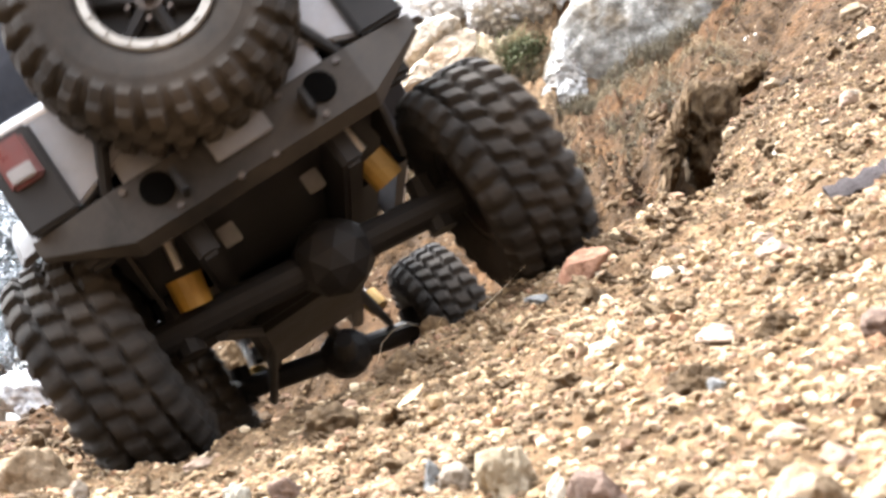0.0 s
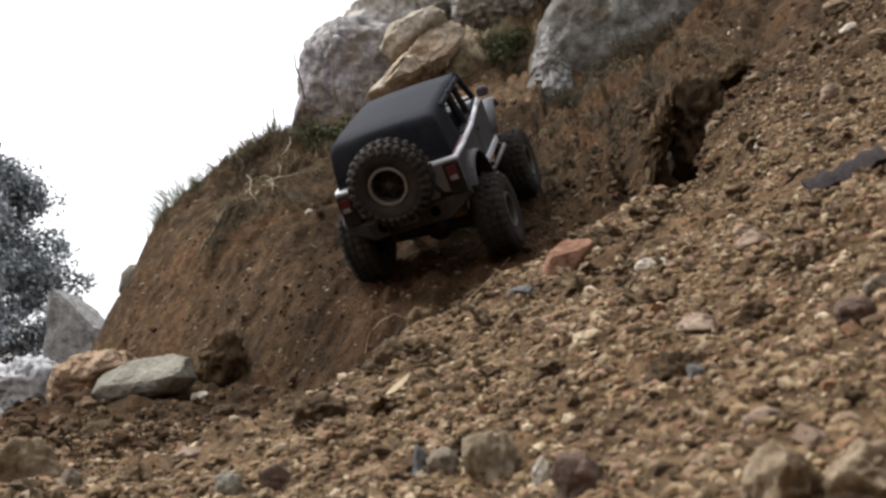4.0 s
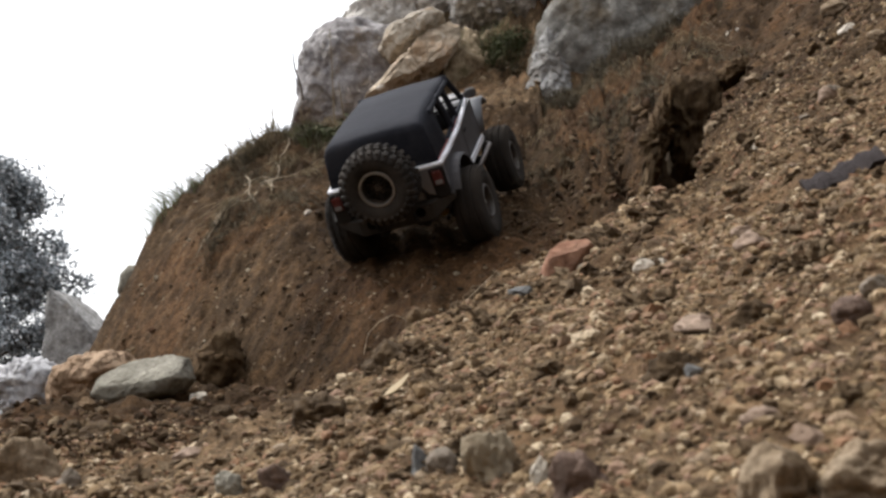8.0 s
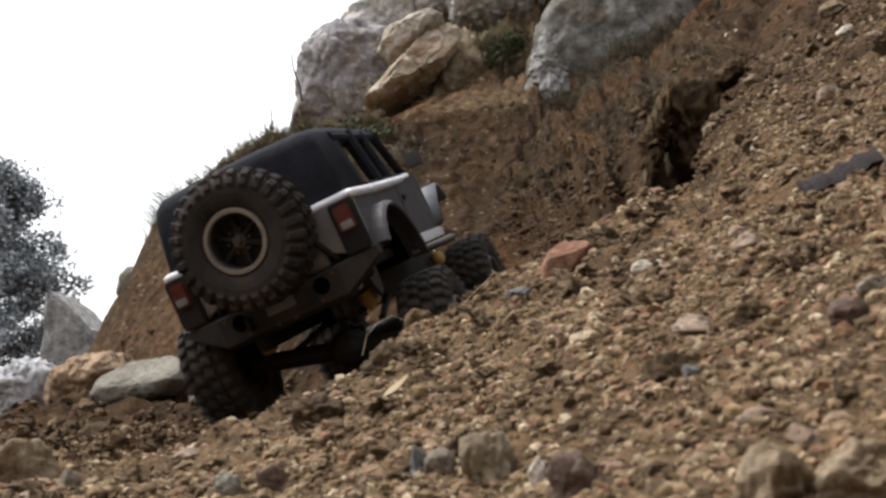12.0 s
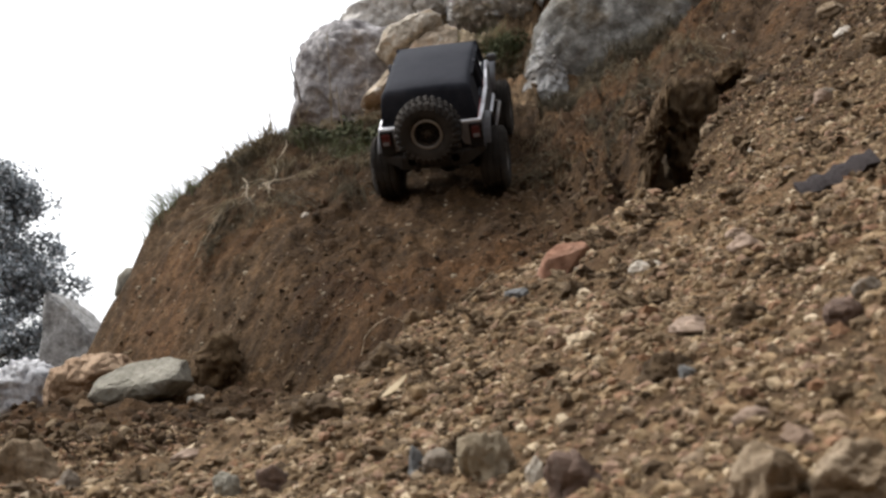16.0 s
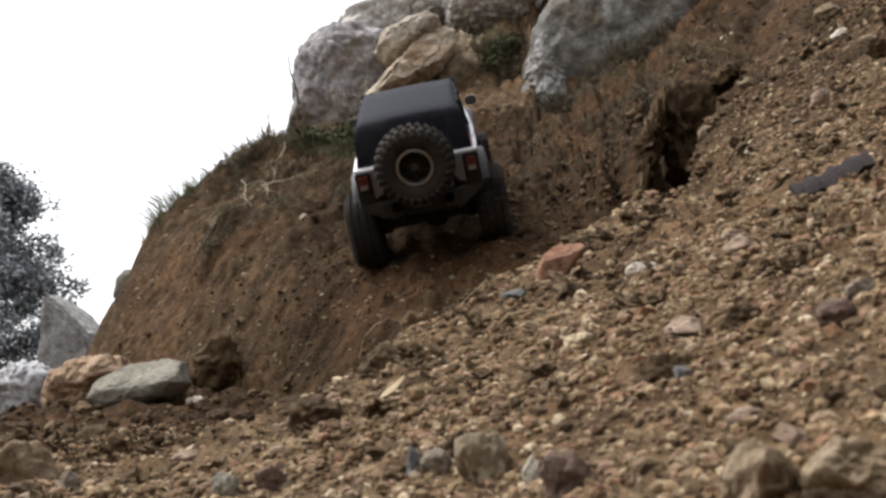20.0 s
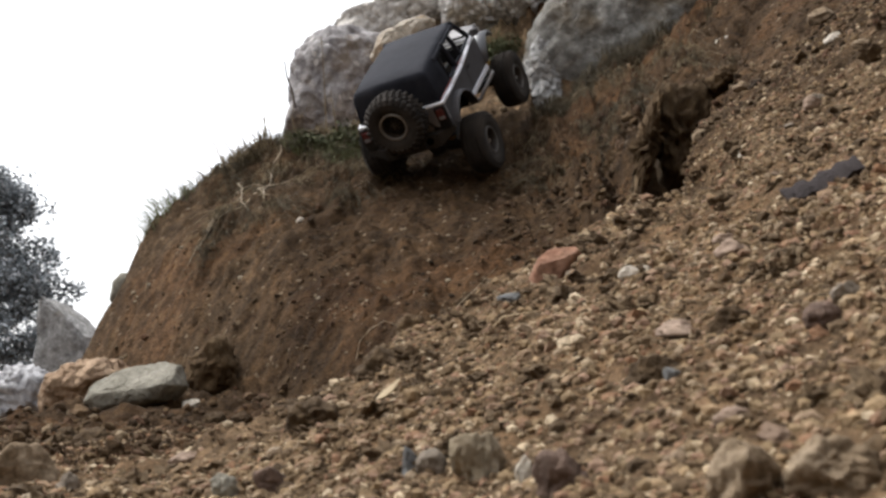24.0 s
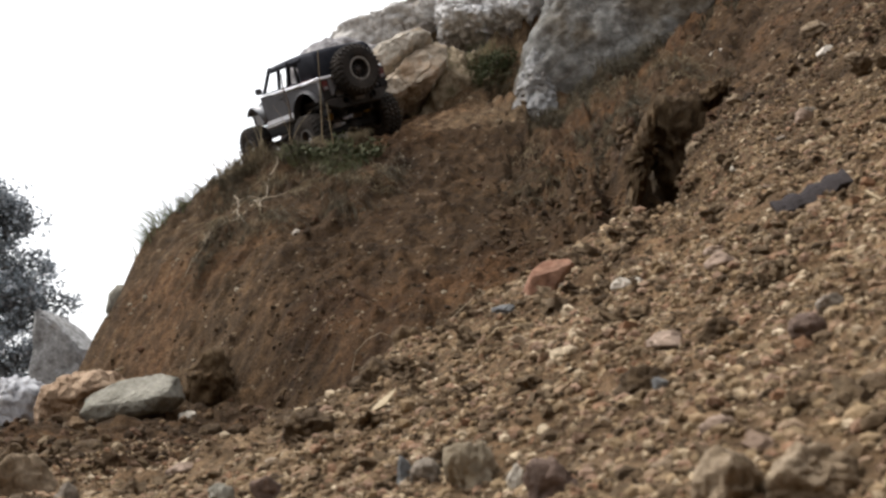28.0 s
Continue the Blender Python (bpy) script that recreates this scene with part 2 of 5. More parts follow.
def build_ground():
    xs = axis([(-1.1, -0.45, 0.007), (-0.45, 0.5, 0.0038), (0.5, 1.3, 0.008)])
    xs = np.concatenate([-widening(1.107, 700, 0.008, 1.16)[::-1], xs, widening(1.3, 700, 0.01, 1.16)])
    ys = axis([(0.06, 0.62, 0.003), (0.62, 0.75, 0.0035), (0.75, 1.2, 0.0045), (1.2, 2.75, 0.0062)])
    ys = np.concatenate([-widening(-0.055, 700, 0.006, 1.18)[::-1], ys, widening(2.75, 900, 0.009, 1.12)])
    X, Y = np.meshgrid(xs, ys)
    Z = rough_land(X, Y)
    nx, ny = len(xs), len(ys)
    me = bpy.data.meshes.new("ground")
    me.vertices.add(nx * ny)
    me.vertices.foreach_set("co", np.stack([X, Y, Z], -1).ravel())
    i = (np.arange(ny - 1)[:, None] * nx + np.arange(nx - 1)[None, :]).ravel()
    quads = np.stack([i, i + 1, i + 1 + nx, i + nx], 1).ravel().astype(np.int32)
    n = len(i)
    me.loops.add(4 * n)
    me.loops.foreach_set("vertex_index", quads)
    me.polygons.add(n)
    me.polygons.foreach_set("loop_start", np.arange(0, 4 * n, 4, dtype=np.int32))
    me.update(calc_edges=True)
    me.polygons.foreach_set("use_smooth", np.ones(n, dtype=bool))
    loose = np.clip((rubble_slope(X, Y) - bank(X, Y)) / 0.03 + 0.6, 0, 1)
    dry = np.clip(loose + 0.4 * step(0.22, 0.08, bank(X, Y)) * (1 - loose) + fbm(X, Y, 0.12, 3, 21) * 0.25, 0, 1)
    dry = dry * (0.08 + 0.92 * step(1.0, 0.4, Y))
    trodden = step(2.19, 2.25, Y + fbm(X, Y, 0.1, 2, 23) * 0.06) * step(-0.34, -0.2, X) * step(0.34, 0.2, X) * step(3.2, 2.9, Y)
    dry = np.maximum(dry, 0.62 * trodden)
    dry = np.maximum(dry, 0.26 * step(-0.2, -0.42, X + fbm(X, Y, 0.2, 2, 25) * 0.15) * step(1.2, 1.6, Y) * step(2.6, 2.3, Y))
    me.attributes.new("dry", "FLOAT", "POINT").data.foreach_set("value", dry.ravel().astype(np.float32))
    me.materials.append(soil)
    return tagged(new("ground", me), "loose brown earth bank with rubble and clods", "ground", kind="structure")


ground = build_ground()


# ---- stones ----
def mesh_of(name, bm, mat, smooth=True):
    me = bpy.data.meshes.new(name)
    bm.to_mesh(me)
    bm.free()
    if smooth:
        me.polygons.foreach_set("use_smooth", np.ones(len(me.polygons), dtype=bool))
    me.materials.append(mat)
    return me


def rock_mesh(name, size, seed, mat, level=4, facets=9, rough=0.12, bite=0.75, grain=2.2, boxy=0.0, crag=0.0):
    """A stone: a ball cut by random planes, worn and pitted. size: full extents."""
    rnd = random.Random(seed)
    cuts = []
    for _ in range(facets):
        v = Vector((rnd.gauss(0, 1), rnd.gauss(0, 1), rnd.gauss(0, 1))).normalized()
        cuts.append((v, rnd.uniform(bite - 0.14, bite + 0.16)))
    bm = bmesh.new()
    bmesh.ops.create_icosphere(bm, subdivisions=level, radius=1.0)
    off = Vector((rnd.uniform(-50, 50), rnd.uniform(-50, 50), rnd.uniform(-50, 50)))
    for v in bm.verts:
        n = v.co.normalized()
        r = 1.0
        if boxy:
            r = (abs(n.x) ** boxy + abs(n.y) ** boxy + abs(n.z) ** boxy) ** (-1 / boxy)
        for c, d in cuts:
            k = n.dot(c)
            if k > 0.01:
                r = min(r, d / k)
        r += rough * noise.fractal(n * grain + off, 0.9, 2.1, 5) * 0.5 + rough * 0.5 * (abs(noise.noise(n * grain * 0.8 - off)) - 0.3)
        if crag:
            d = noise.voronoi(n * grain * 1.1 + off * 2)[0]
            r -= crag * max(0.0, 0.16 - (d[1] - d[0])) / 0.16
            r += crag * 0.8 * noise.fractal(n * grain * 3.5 + off, 0.8, 2.1, 4)
        v.co = n * r
    for v in bm.verts:
        v.co = Vector((v.co.x * size[0] / 2, v.co.y * size[1] / 2, v.co.z * size[2] / 2))
    return mesh_of(name, bm, mat)


def stone(name, dark, mid, pale, scale, grain, **kw):
    return mineral(name, [(0.3, dark), (0.5, mid), (0.7, pale)], scale, grain, **kw)


grey_stone = stone("grey_stone", (0.125, 0.117, 0.121), (0.235, 0.223, 0.226), (0.38, 0.367, 0.365), 34.0, 90.0, speck=((0.5, 0.48, 0.46), 75.0, 0.93), moss=((0.13, 0.092, 0.058), 5.0, 0.54), relief=0.018)
slab_stone = stone("slab_stone", (0.085, 0.081, 0.073), (0.155, 0.149, 0.137), (0.27, 0.26, 0.24), 34.0, 70.0, moss=((0.08, 0.056, 0.03), 4.0, 0.48), relief=0.018)
crusted_stone = stone("crusted_stone", (0.25, 0.195, 0.14), (0.42, 0.35, 0.27), (0.6, 0.54, 0.46), 16.0, 90.0, speck=((0.62, 0.58, 0.52), 60.0, 0.9), moss=((0.34, 0.205, 0.105), 8.0, 0.52), relief=0.016)
tan_stone = stone("tan_stone", (0.22, 0.187, 0.148), (0.37, 0.328, 0.27), (0.52, 0.475, 0.41), 30.0, 90.0, moss=((0.28, 0.19, 0.11), 9.0, 0.54), relief=0.012)
pale_stone = stone("pale_stone", (0.36, 0.355, 0.35), (0.56, 0.55, 0.54), (0.72, 0.71, 0.695), 22.0, 90.0, moss=((0.2, 0.15, 0.1), 6.0, 0.58), relief=0.014)
upper_stone = stone("upper_stone", (0.25, 0.234, 0.215), (0.43, 0.41, 0.385), (0.6, 0.575, 0.54), 30.0, 90.0, speck=((0.62, 0.6, 0.57), 60.0, 0.93), moss=((0.19, 0.135, 0.08), 8.0, 0.53), relief=0.016)
gully_earth = stone("gully_earth", (0.1, 0.074, 0.046), (0.19, 0.147, 0.096), (0.31, 0.252, 0.178), 40.0, 120.0, moss=((0.075, 0.07, 0.033), 9.0, 0.52), relief=0.02)
# paler than slab_stone, to carry the brightness of the slab's lit left facet
edge_stone = stone("edge_stone", (0.15, 0.148, 0.145), (0.28, 0.277, 0.272), (0.45, 0.446, 0.438), 30.0, 80.0, moss=((0.1, 0.078, 0.055), 5.0, 0.54), relief=0.018)
olive_stone = stone("olive_stone", (0.13, 0.12, 0.096), (0.19, 0.178, 0.146), (0.26, 0.245, 0.205), 24.0, 140.0, relief=0.008)
red_stone = stone("red_stone", (0.12, 0.058, 0.038), (0.19, 0.10, 0.066), (0.27, 0.165, 0.115), 45.0, 260.0, relief=0.002)
ridge_earth = stone("ridge_earth", (0.045, 0.028, 0.014), (0.085, 0.055, 0.029), (0.15, 0.105, 0.06), 30.0, 200.0, relief=0.008)
clod_earth = stone("clod_earth", (0.035, 0.022, 0.0115), (0.062, 0.041, 0.022), (0.11, 0.077, 0.044), 60.0, 260.0, relief=0.006)
moist_clod = stone("moist_clod", (0.045, 0.029, 0.0155), (0.08, 0.054, 0.03), (0.14, 0.1, 0.06), 60.0, 260.0, relief=0.006)
buff_stone = stone("buff_stone", (0.13, 0.1, 0.068), (0.2, 0.165, 0.115), (0.3, 0.26, 0.2), 60.0, 300.0, relief=0.0015)
blue_stone = stone("blue_stone", (0.068, 0.068, 0.067), (0.112, 0.113, 0.113), (0.17, 0.172, 0.173), 60.0, 300.0, relief=0.001)
chalk_stone = stone("chalk_stone", (0.22, 0.22, 0.235), (0.42, 0.42, 0.435), (0.6, 0.6, 0.605), 30.0, 90.0, relief=0.016)
white_stone = stone("white_stone", (0.28, 0.25, 0.2), (0.42, 0.38, 0.32), (0.55, 0.5, 0.44), 50.0, 300.0, relief=0.001)
pink_stone = stone("pink_stone", (0.135, 0.093, 0.069), (0.2, 0.147, 0.112), (0.29, 0.22, 0.17), 60.0, 300.0, relief=0.0012)


GROUPS = {"rock": "boulders round the bank", "stone": "stones in the rubble", "earth clod": "clods of earth"}


def rock(name, where, size, turn, seed, mat, label, level=5, category="rock", **kw):
    ob = new(name, rock_mesh(name, size, seed, mat, level, **kw))
    ob.matrix_basis = pose(*where, *turn)
    return tagged(ob, label, category, GROUPS.get(category, ""))


def hull_rock(name, where, outline, deep, seed, mat, label, level=5, square=3.0, rough=0.12, grain=3.0, crag=0.02, cuts=(), tilt=(0, 0, 0), category="rock"):
    """A block whose face has the outline (x, z) about its middle and that is so deep along y; worn, cracked, cut by planes (normal, distance)."""
    bm = bmesh.new()
    bmesh.ops.create_icosphere(bm, subdivisions=level, radius=1.0)
    off = Vector((seed * 7.31 % 40, seed * 3.17 % 40, seed * 5.77 % 40))
    size = sum(math.hypot(x, z) for x, z in outline) / len(outline)
    n = len(outline)

    def reach(c, d):
        best = 0.0
        for i in range(n):
            (x0, z0), (x1, z1) = outline[i], outline[(i + 1) % n]
            ex, ez = x1 - x0, z1 - z0
            den = c * ez - d * ex
            if abs(den) > 1e-12:
                r, u = (x0 * ez - z0 * ex) / den, (x0 * d - z0 * c) / den
                if r > 0 and -1e-6 <= u <= 1 + 1e-6:
                    best = max(best, r)
        return best or size

    for v in bm.verts:
        k = v.co.normalized()
        flat = max(1e-6, math.hypot(k.x, k.z))
        grow = (flat**square + abs(k.y) ** square) ** (-1 / square)
        c, d = k.x / flat, k.z / flat
        r = reach(c, d)
        q = Vector((grow * flat * r * c, grow * k.y * deep / 2, grow * flat * r * d))
        for normal, dist in cuts:
            a = Vector(normal).normalized()
            over = q.dot(a) - dist
            if over > 0:
                q -= a * over * 0.9
        w = q / size
        bulge = rough * (noise.fractal(w * grain * 0.6 + off, 0.9, 2.1, 6) * 0.6 + 0.5 * (abs(noise.noise(w * grain * 0.45 - off)) - 0.25))
        if crag:
            near = noise.voronoi(w * grain * 0.7 + off * 2)[0]
            bulge -= crag * max(0.0, 0.14 - (near[1] - near[0])) / 0.14
            bulge += crag * 0.9 * noise.fractal(w * grain * 2.4 + off, 0.8, 2.1, 5)
        v.co = q + k * bulge * size
    ob = new(name, mesh_of(name, bm, mat))
    ob.matrix_basis = pose(*where, *tilt)
    return tagged(ob, label, category, GROUPS.get(category, ""))


# boulders above the ledge
hull_rock("boulder", (-0.274, 2.78, 0.968), [(-0.13, -0.131), (-0.125, -0.068), (-0.121, 0.035), (-0.110, 0.091), (-0.076, 0.139), (-0.01, 0.172), (0.067, 0.162), (0.15, 0.143), (0.19, 0.071), (0.19, -0.029), (0.17, -0.139), (-0.05, -0.18)], 0.30, 3, grey_stone, "large rounded mottled grey boulder on the earth ledge", level=6, square=2.6, rough=0.16, crag=0.03)
hull_rock("boulder", (-0.105, 3.0, 1.240), [(-0.198, -0.067), (-0.175, -0.010), (-0.107, 0.016), (-0.023, 0.042), (0.044, 0.074), (0.111, 0.128), (0.196, 0.136), (0.195, 0.003), (0.086, -0.046), (-0.022, -0.16), (-0.14, -0.21)], 0.34, 6, upper_stone, "long pale grey boulder lying behind the others", level=6, square=4, rough=0.14, crag=0.06, grain=4.0)
hull_rock("boulder", (-0.083, 2.66, 1.038), [(-0.085, -0.036), (-0.066, 0.012), (-0.014, 0.044), (0.058, 0.068), (0.082, 0.054), (0.062, 0.010), (0.005, -0.031), (-0.028, -0.060), (-0.057, -0.070)], 0.26, 7, tan_stone, "small tan boulder above the ledge", level=6, square=4, rough=0.12, crag=0.035, grain=3.5)
hull_rock("boulder", (-0.088, 2.56, 0.942), [(-0.110, -0.121), (-0.066, -0.062), (0.000, 0.022), (0.058, 0.084), (0.1, 0.118), (0.125, 0.105), (0.121, 0.061), (0.086, 0.006), (0.023, -0.049), (-0.033, -0.09), (-0.075, -0.128)], 0.22, 5, crusted_stone, "tan slanting boulder crusted with orange earth", level=6, square=6, rough=0.14, grain=3.5, crag=0.045, cuts=(((0.25, -0.85, 0.2), 0.070), ((-0.5, -0.7, 0.5), 0.055)), tilt=(-8, 0, 0))
hull_rock("boulder", (0.108, 2.86, 1.235), [(-0.088, -0.085), (-0.096, 0.001), (-0.062, 0.086), (0.080, 0.086), (0.096, 0.001), (0.090, -0.070), (0.040, -0.098), (-0.020, -0.090)], 0.24, 8, pale_stone, "light grey rugged boulder wedged on top of the others", level=6, square=6, rough=0.22, crag=0.11, grain=4.0, tilt=(-22, 0, 0))
hull_rock("boulder", (0.238, 2.84, 1.240), [(-0.070, -0.070), (-0.066, 0.004), (-0.036, 0.080), (0.066, 0.080), (0.060, -0.016), (0.020, -0.086), (-0.030, -0.080)], 0.24, 9, pale_stone, "rough light grey boulder behind the ledge", level=6, square=6, rough=0.22, crag=0.11, grain=4.0, tilt=(-22, 0, 0))
rock("boulder", (0.02, 2.98, 1.14), (0.24, 0.24, 0.30), (0, 0, 30), 14, gully_earth, "earth-covered boulder set back between the grey ones", rough=0.25, boxy=4)
rock("boulder", (0.30, 3.10, 1.25), (0.44, 0.30, 0.46), (0, 8, 10), 17, upper_stone, "pale grey boulder standing behind the slab", level=6, rough=0.25, boxy=4, crag=0.02)
hull_rock("boulder", (0.448, 2.52, 1.039), [(-0.161, 0.134), (-0.183, 0.046), (-0.231, -0.063), (-0.245, -0.12), (-0.259, -0.183), (-0.228, -0.200), (-0.187, -0.200), (-0.153, -0.230), (-0.071, -0.245), (0.06, -0.200), (0.159, -0.12), (0.211, 0.031), (0.257, 0.119), (0.064, 0.193)], 0.40, 11, slab_stone, "big angular grey slab boulder set in the bank", level=6, square=6, rough=0.10, grain=3.4, crag=0.035, cuts=(((0.1, -0.95, 0.2), 0.175),))
# left facet of the slab: its lit look is put into a paler colour
hull_rock("boulder", (0.243, 2.365, 0.896), [(0.030, 0.112), (-0.020, 0.055), (-0.046, -0.020), (-0.063, -0.080), (-0.050, -0.108), (0.000, -0.118), (0.040, -0.085), (0.066, -0.020), (0.060, 0.060)], 0.15, 12, edge_stone, "broken edge of the slab boulder, painted pale as if lit", level=6, square=9, rough=0.2, crag=0.06, grain=4.0, cuts=(((-0.6, -0.75, 0.25), 0.040), ((0.5, -0.8, 0.3), 0.032)))
hull_rock("earth_mound", (0.369, 2.4, 0.821), [(-0.152, -0.008), (-0.105, 0.044), (-0.006, 0.03), (0.113, 0.071), (0.152, 0.03), (0.071, -0.038), (-0.035, -0.071), (-0.139, -0.058)], 0.16, 85, ridge_earth, "dark earth packed under the slab boulder", rough=0.25, crag=0.06, grain=4.0, category="earth")
# stones at the foot of the bank and behind it
hull_rock("boulder", (-0.384, 1.37, 0.124), [(-0.062, -0.018), (-0.047, 0.009), (-0.016, 0.027), (0.027, 0.037), (0.053, 0.031), (0.062, 0.006), (0.044, -0.015), (-0.006, -0.032), (-0.041, -0.037)], 0.11, 13, olive_stone, "flat olive-grey stone at the foot of the bank", level=6, square=3.5, rough=0.12, crag=0.02, grain=3.0, cuts=(((-0.1, -0.5, 0.85), 0.026),))
hull_rock("boulder", (-1.250, 3.2, 0.168), [(-0.026, -0.081), (-0.13, -0.031), (-0.102, 0.052), (-0.035, 0.06), (0.013, 0.089), (0.082, 0.069), (0.126, 0.035), (0.13, -0.031), (0.075, -0.1)], 0.26, 15, chalk_stone, "whitish rough boulder on the ground", square=3, rough=0.25, crag=0.08, grain=4.0)
hull_rock("stone", (-0.633, 2.14, 0.349), [(-0.025, -0.024), (-0.019, 0.017), (-0.002, 0.035), (0.019, 0.033), (0.025, -0.012), (-0.002, -0.035)], 0.06, 16, olive_stone, "grey-green stone sticking out of the bank's shoulder", level=4, category="stone")


def wedge(where, outline, deep, mat, label):
    """An angular block: the outline (x, z), extruded, cut finely and worn."""
    bm = bmesh.new()
    A = [bm.verts.new((x, -deep / 2, z)) for x, z in outline]
    B = [bm.verts.new((x, deep / 2, z)) for x, z in outline]
    bm.faces.new(A), bm.faces.new(B[::-1])
    for i in range(len(A)):
        j = (i + 1) % len(A)
        bm.faces.new((A[i], B[i], B[j], A[j]))
    bmesh.ops.bevel(bm, geom=bm.edges[:], offset=0.015, segments=2, affect="EDGES")
    bmesh.ops.triangulate(bm, faces=bm.faces[:])
    for _ in range(4):
        bmesh.ops.subdivide_edges(bm, edges=[e for e in bm.edges if e.calc_length() > 0.02], cuts=1, use_grid_fill=False)
        bmesh.ops.triangulate(bm, faces=bm.faces[:])
    bmesh.ops.recalc_face_normals(bm, faces=bm.faces)
    bm.normal_update()
    for v in bm.verts:
        v.co += v.normal * 0.009 * noise.fractal(v.co * 14, 0.9, 2.1, 5)
    ob = new("boulder", mesh_of("boulder", bm, mat))
    ob.location = where
    return tagged(ob, label, "rock", GROUPS["rock"])


wedge((-1.67, 4.5, 0.1), [(0.055, -0.15), (0.05, 0.50), (0.075, 0.485), (0.19, 0.385), (0.25, 0.32), (0.28, 0.20), (0.28, -0.15)], 0.4, edge_stone, "pale angular boulder behind the bank")
hull_rock("earth_clod", (-0.331, 1.58, 0.165), [(-0.035, -0.034), (-0.03, 0.011), (-0.01, 0.028), (0.006, 0.048), (0.021, 0.041), (0.033, 0.003), (0.035, -0.028), (0.013, -0.052), (-0.016, -0.052)], 0.09, 19, ridge_earth, "dark crumbling earth clod at the foot of the bank", rough=0.3, grain=4.0, crag=0.08, category="earth clod")
hull_rock("stone", (0.0498, 0.436, 0.1455), [(-0.0112, -0.0037), (-0.0076, 0.0043), (-0.0029, 0.0081), (0.0076, 0.009), (0.0112, 0.005), (0.0109, -0.0018), (0.0027, -0.0065), (-0.0032, -0.010), (-0.0102, -0.010)], 0.018, 23, red_stone, "angular rust-red stone on the rubble slope", square=8, rough=0.06, crag=0.02, cuts=(((-0.2, -0.75, 0.65), 0.0085), ((0.7, -0.6, -0.45), 0.0075)), category="stone")
hull_rock("earth_clod", (-0.0103, 0.457, 0.1200), [(-0.0069, -0.0059), (-0.007, 0.0054), (-0.0027, 0.009), (0.0033, 0.0085), (0.0065, 0.0042), (0.007, -0.0078), (-0.0002, -0.012)], 0.014, 24, ridge_earth, "reddish-brown block of earth on the rubble's crest", level=4, square=4, rough=0.25, crag=0.08, category="earth clod")
# earth between the boulders and at the bank's foot
ochre_earth = stone("ochre_earth", (0.17, 0.115, 0.072), (0.28, 0.195, 0.13), (0.4, 0.3, 0.21), 22.0, 220.0, relief=0.005)
rock("earth_mound", (0.12, 2.72, 0.915), (0.36, 0.28, 0.55), (-20, 0, 0), 86, gully_earth, "grey-brown earth slumped between the boulders", level=6, rough=0.45, grain=4.0, crag=0.05, boxy=4, category="earth")
hull_rock("earth_mound", (-0.570, 1.75, 0.138), [(-0.065, -0.018), (-0.049, 0.023), (-0.014, 0.041), (0.046, 0.046), (0.065, 0.023), (0.03, -0.018), (0.02, -0.056), (-0.046, -0.056)], 0.2, 87, ochre_earth, "pale tan earth mound beside a flat stone", level=6, rough=0.22, crag=0.045, grain=3.0, category="earth")
# the hollow in the bank: crumbling earth hangs over it and stands beside it
hull_rock("earth_block", (0.327, 1.37, 0.462), [(-0.036, 0.050), (-0.022, 0.060), (0.023, 0.066), (0.036, 0.048), (0.029, 0.016), (0.014, -0.008), (0.026, -0.036), (0.018, -0.066), (-0.012, -0.072), (-0.030, -0.060), (-0.036, -0.002)], 0.07, 182, clod_earth, "crumbling earth block hanging in a hollow", square=5, rough=0.30, crag=0.13, grain=6.0, category="earth clod")
hull_rock("earth_ridge", (0.274, 1.34, 0.436), [(0.010, 0.068), (0.015, 0.055), (0.007, 0.018), (0.003, -0.022), (-0.004, -0.045), (-0.009, -0.068), (-0.019, -0.067), (-0.015, -0.03), (-0.010, 0.008), (-0.004, 0.038)], 0.10, 183, ridge_earth, "earth ridge beside a hollow in the bank", level=6, rough=0.5, crag=0.22, grain=6.0, category="earth clod")
hull_rock("earth_lip", (0.380, 1.36, 0.526), [(-0.029, 0.0), (-0.002, 0.019), (0.029, 0.017), (0.012, 0.0), (-0.007, -0.014), (-0.022, -0.019)], 0.08, 184, ridge_earth, "crumbling earth lip over a hollow", rough=0.35, crag=0.10, grain=5.0, category="earth clod")


# ---- the model car ----
def plain(name, color, rough=0.5, metal=0.0, dust=0.0, scale=60.0, relief=0.0, dirt=(0.2, 0.13, 0.075), gloss=0.5):
    """Paint, plastic, rubber or metal with uneven dust on it."""
    m, nt, b = material(name, rough, metal)
    b.inputs["Specular IOR Level"].default_value = gloss
    where = place_of(nt)
    n = noise_at(nt, where, scale, 6.0, 0.7)
    col = mixed(nt, 0.5, color, ramp(nt, n, [(0.3, (0.55,)), (0.5, (1.0,)), (0.7, (1.25,))]), "MULTIPLY")
    if dust:
        f = ramp(nt, noise_at(nt, where, scale * 0.35, 7.0, 0.75), [(0.35, (0.0,)), (0.75, (dust,))])
        col = mixed(nt, f, col, dirt)
        r = nt.nodes.new("ShaderNodeMapRange")
        r.inputs["To Min"].default_value, r.inputs["To Max"].default_value = rough, 0.95
        nt.links.new(f, r.inputs["Value"])
        nt.links.new(r.outputs[0], b.inputs["Roughness"])
    nt.links.new(col, b.inputs["Base Color"])
    if relief:
        bump(nt, b, noise_at(nt, where, scale * 6, 3.0), 0.5, relief)
    return m


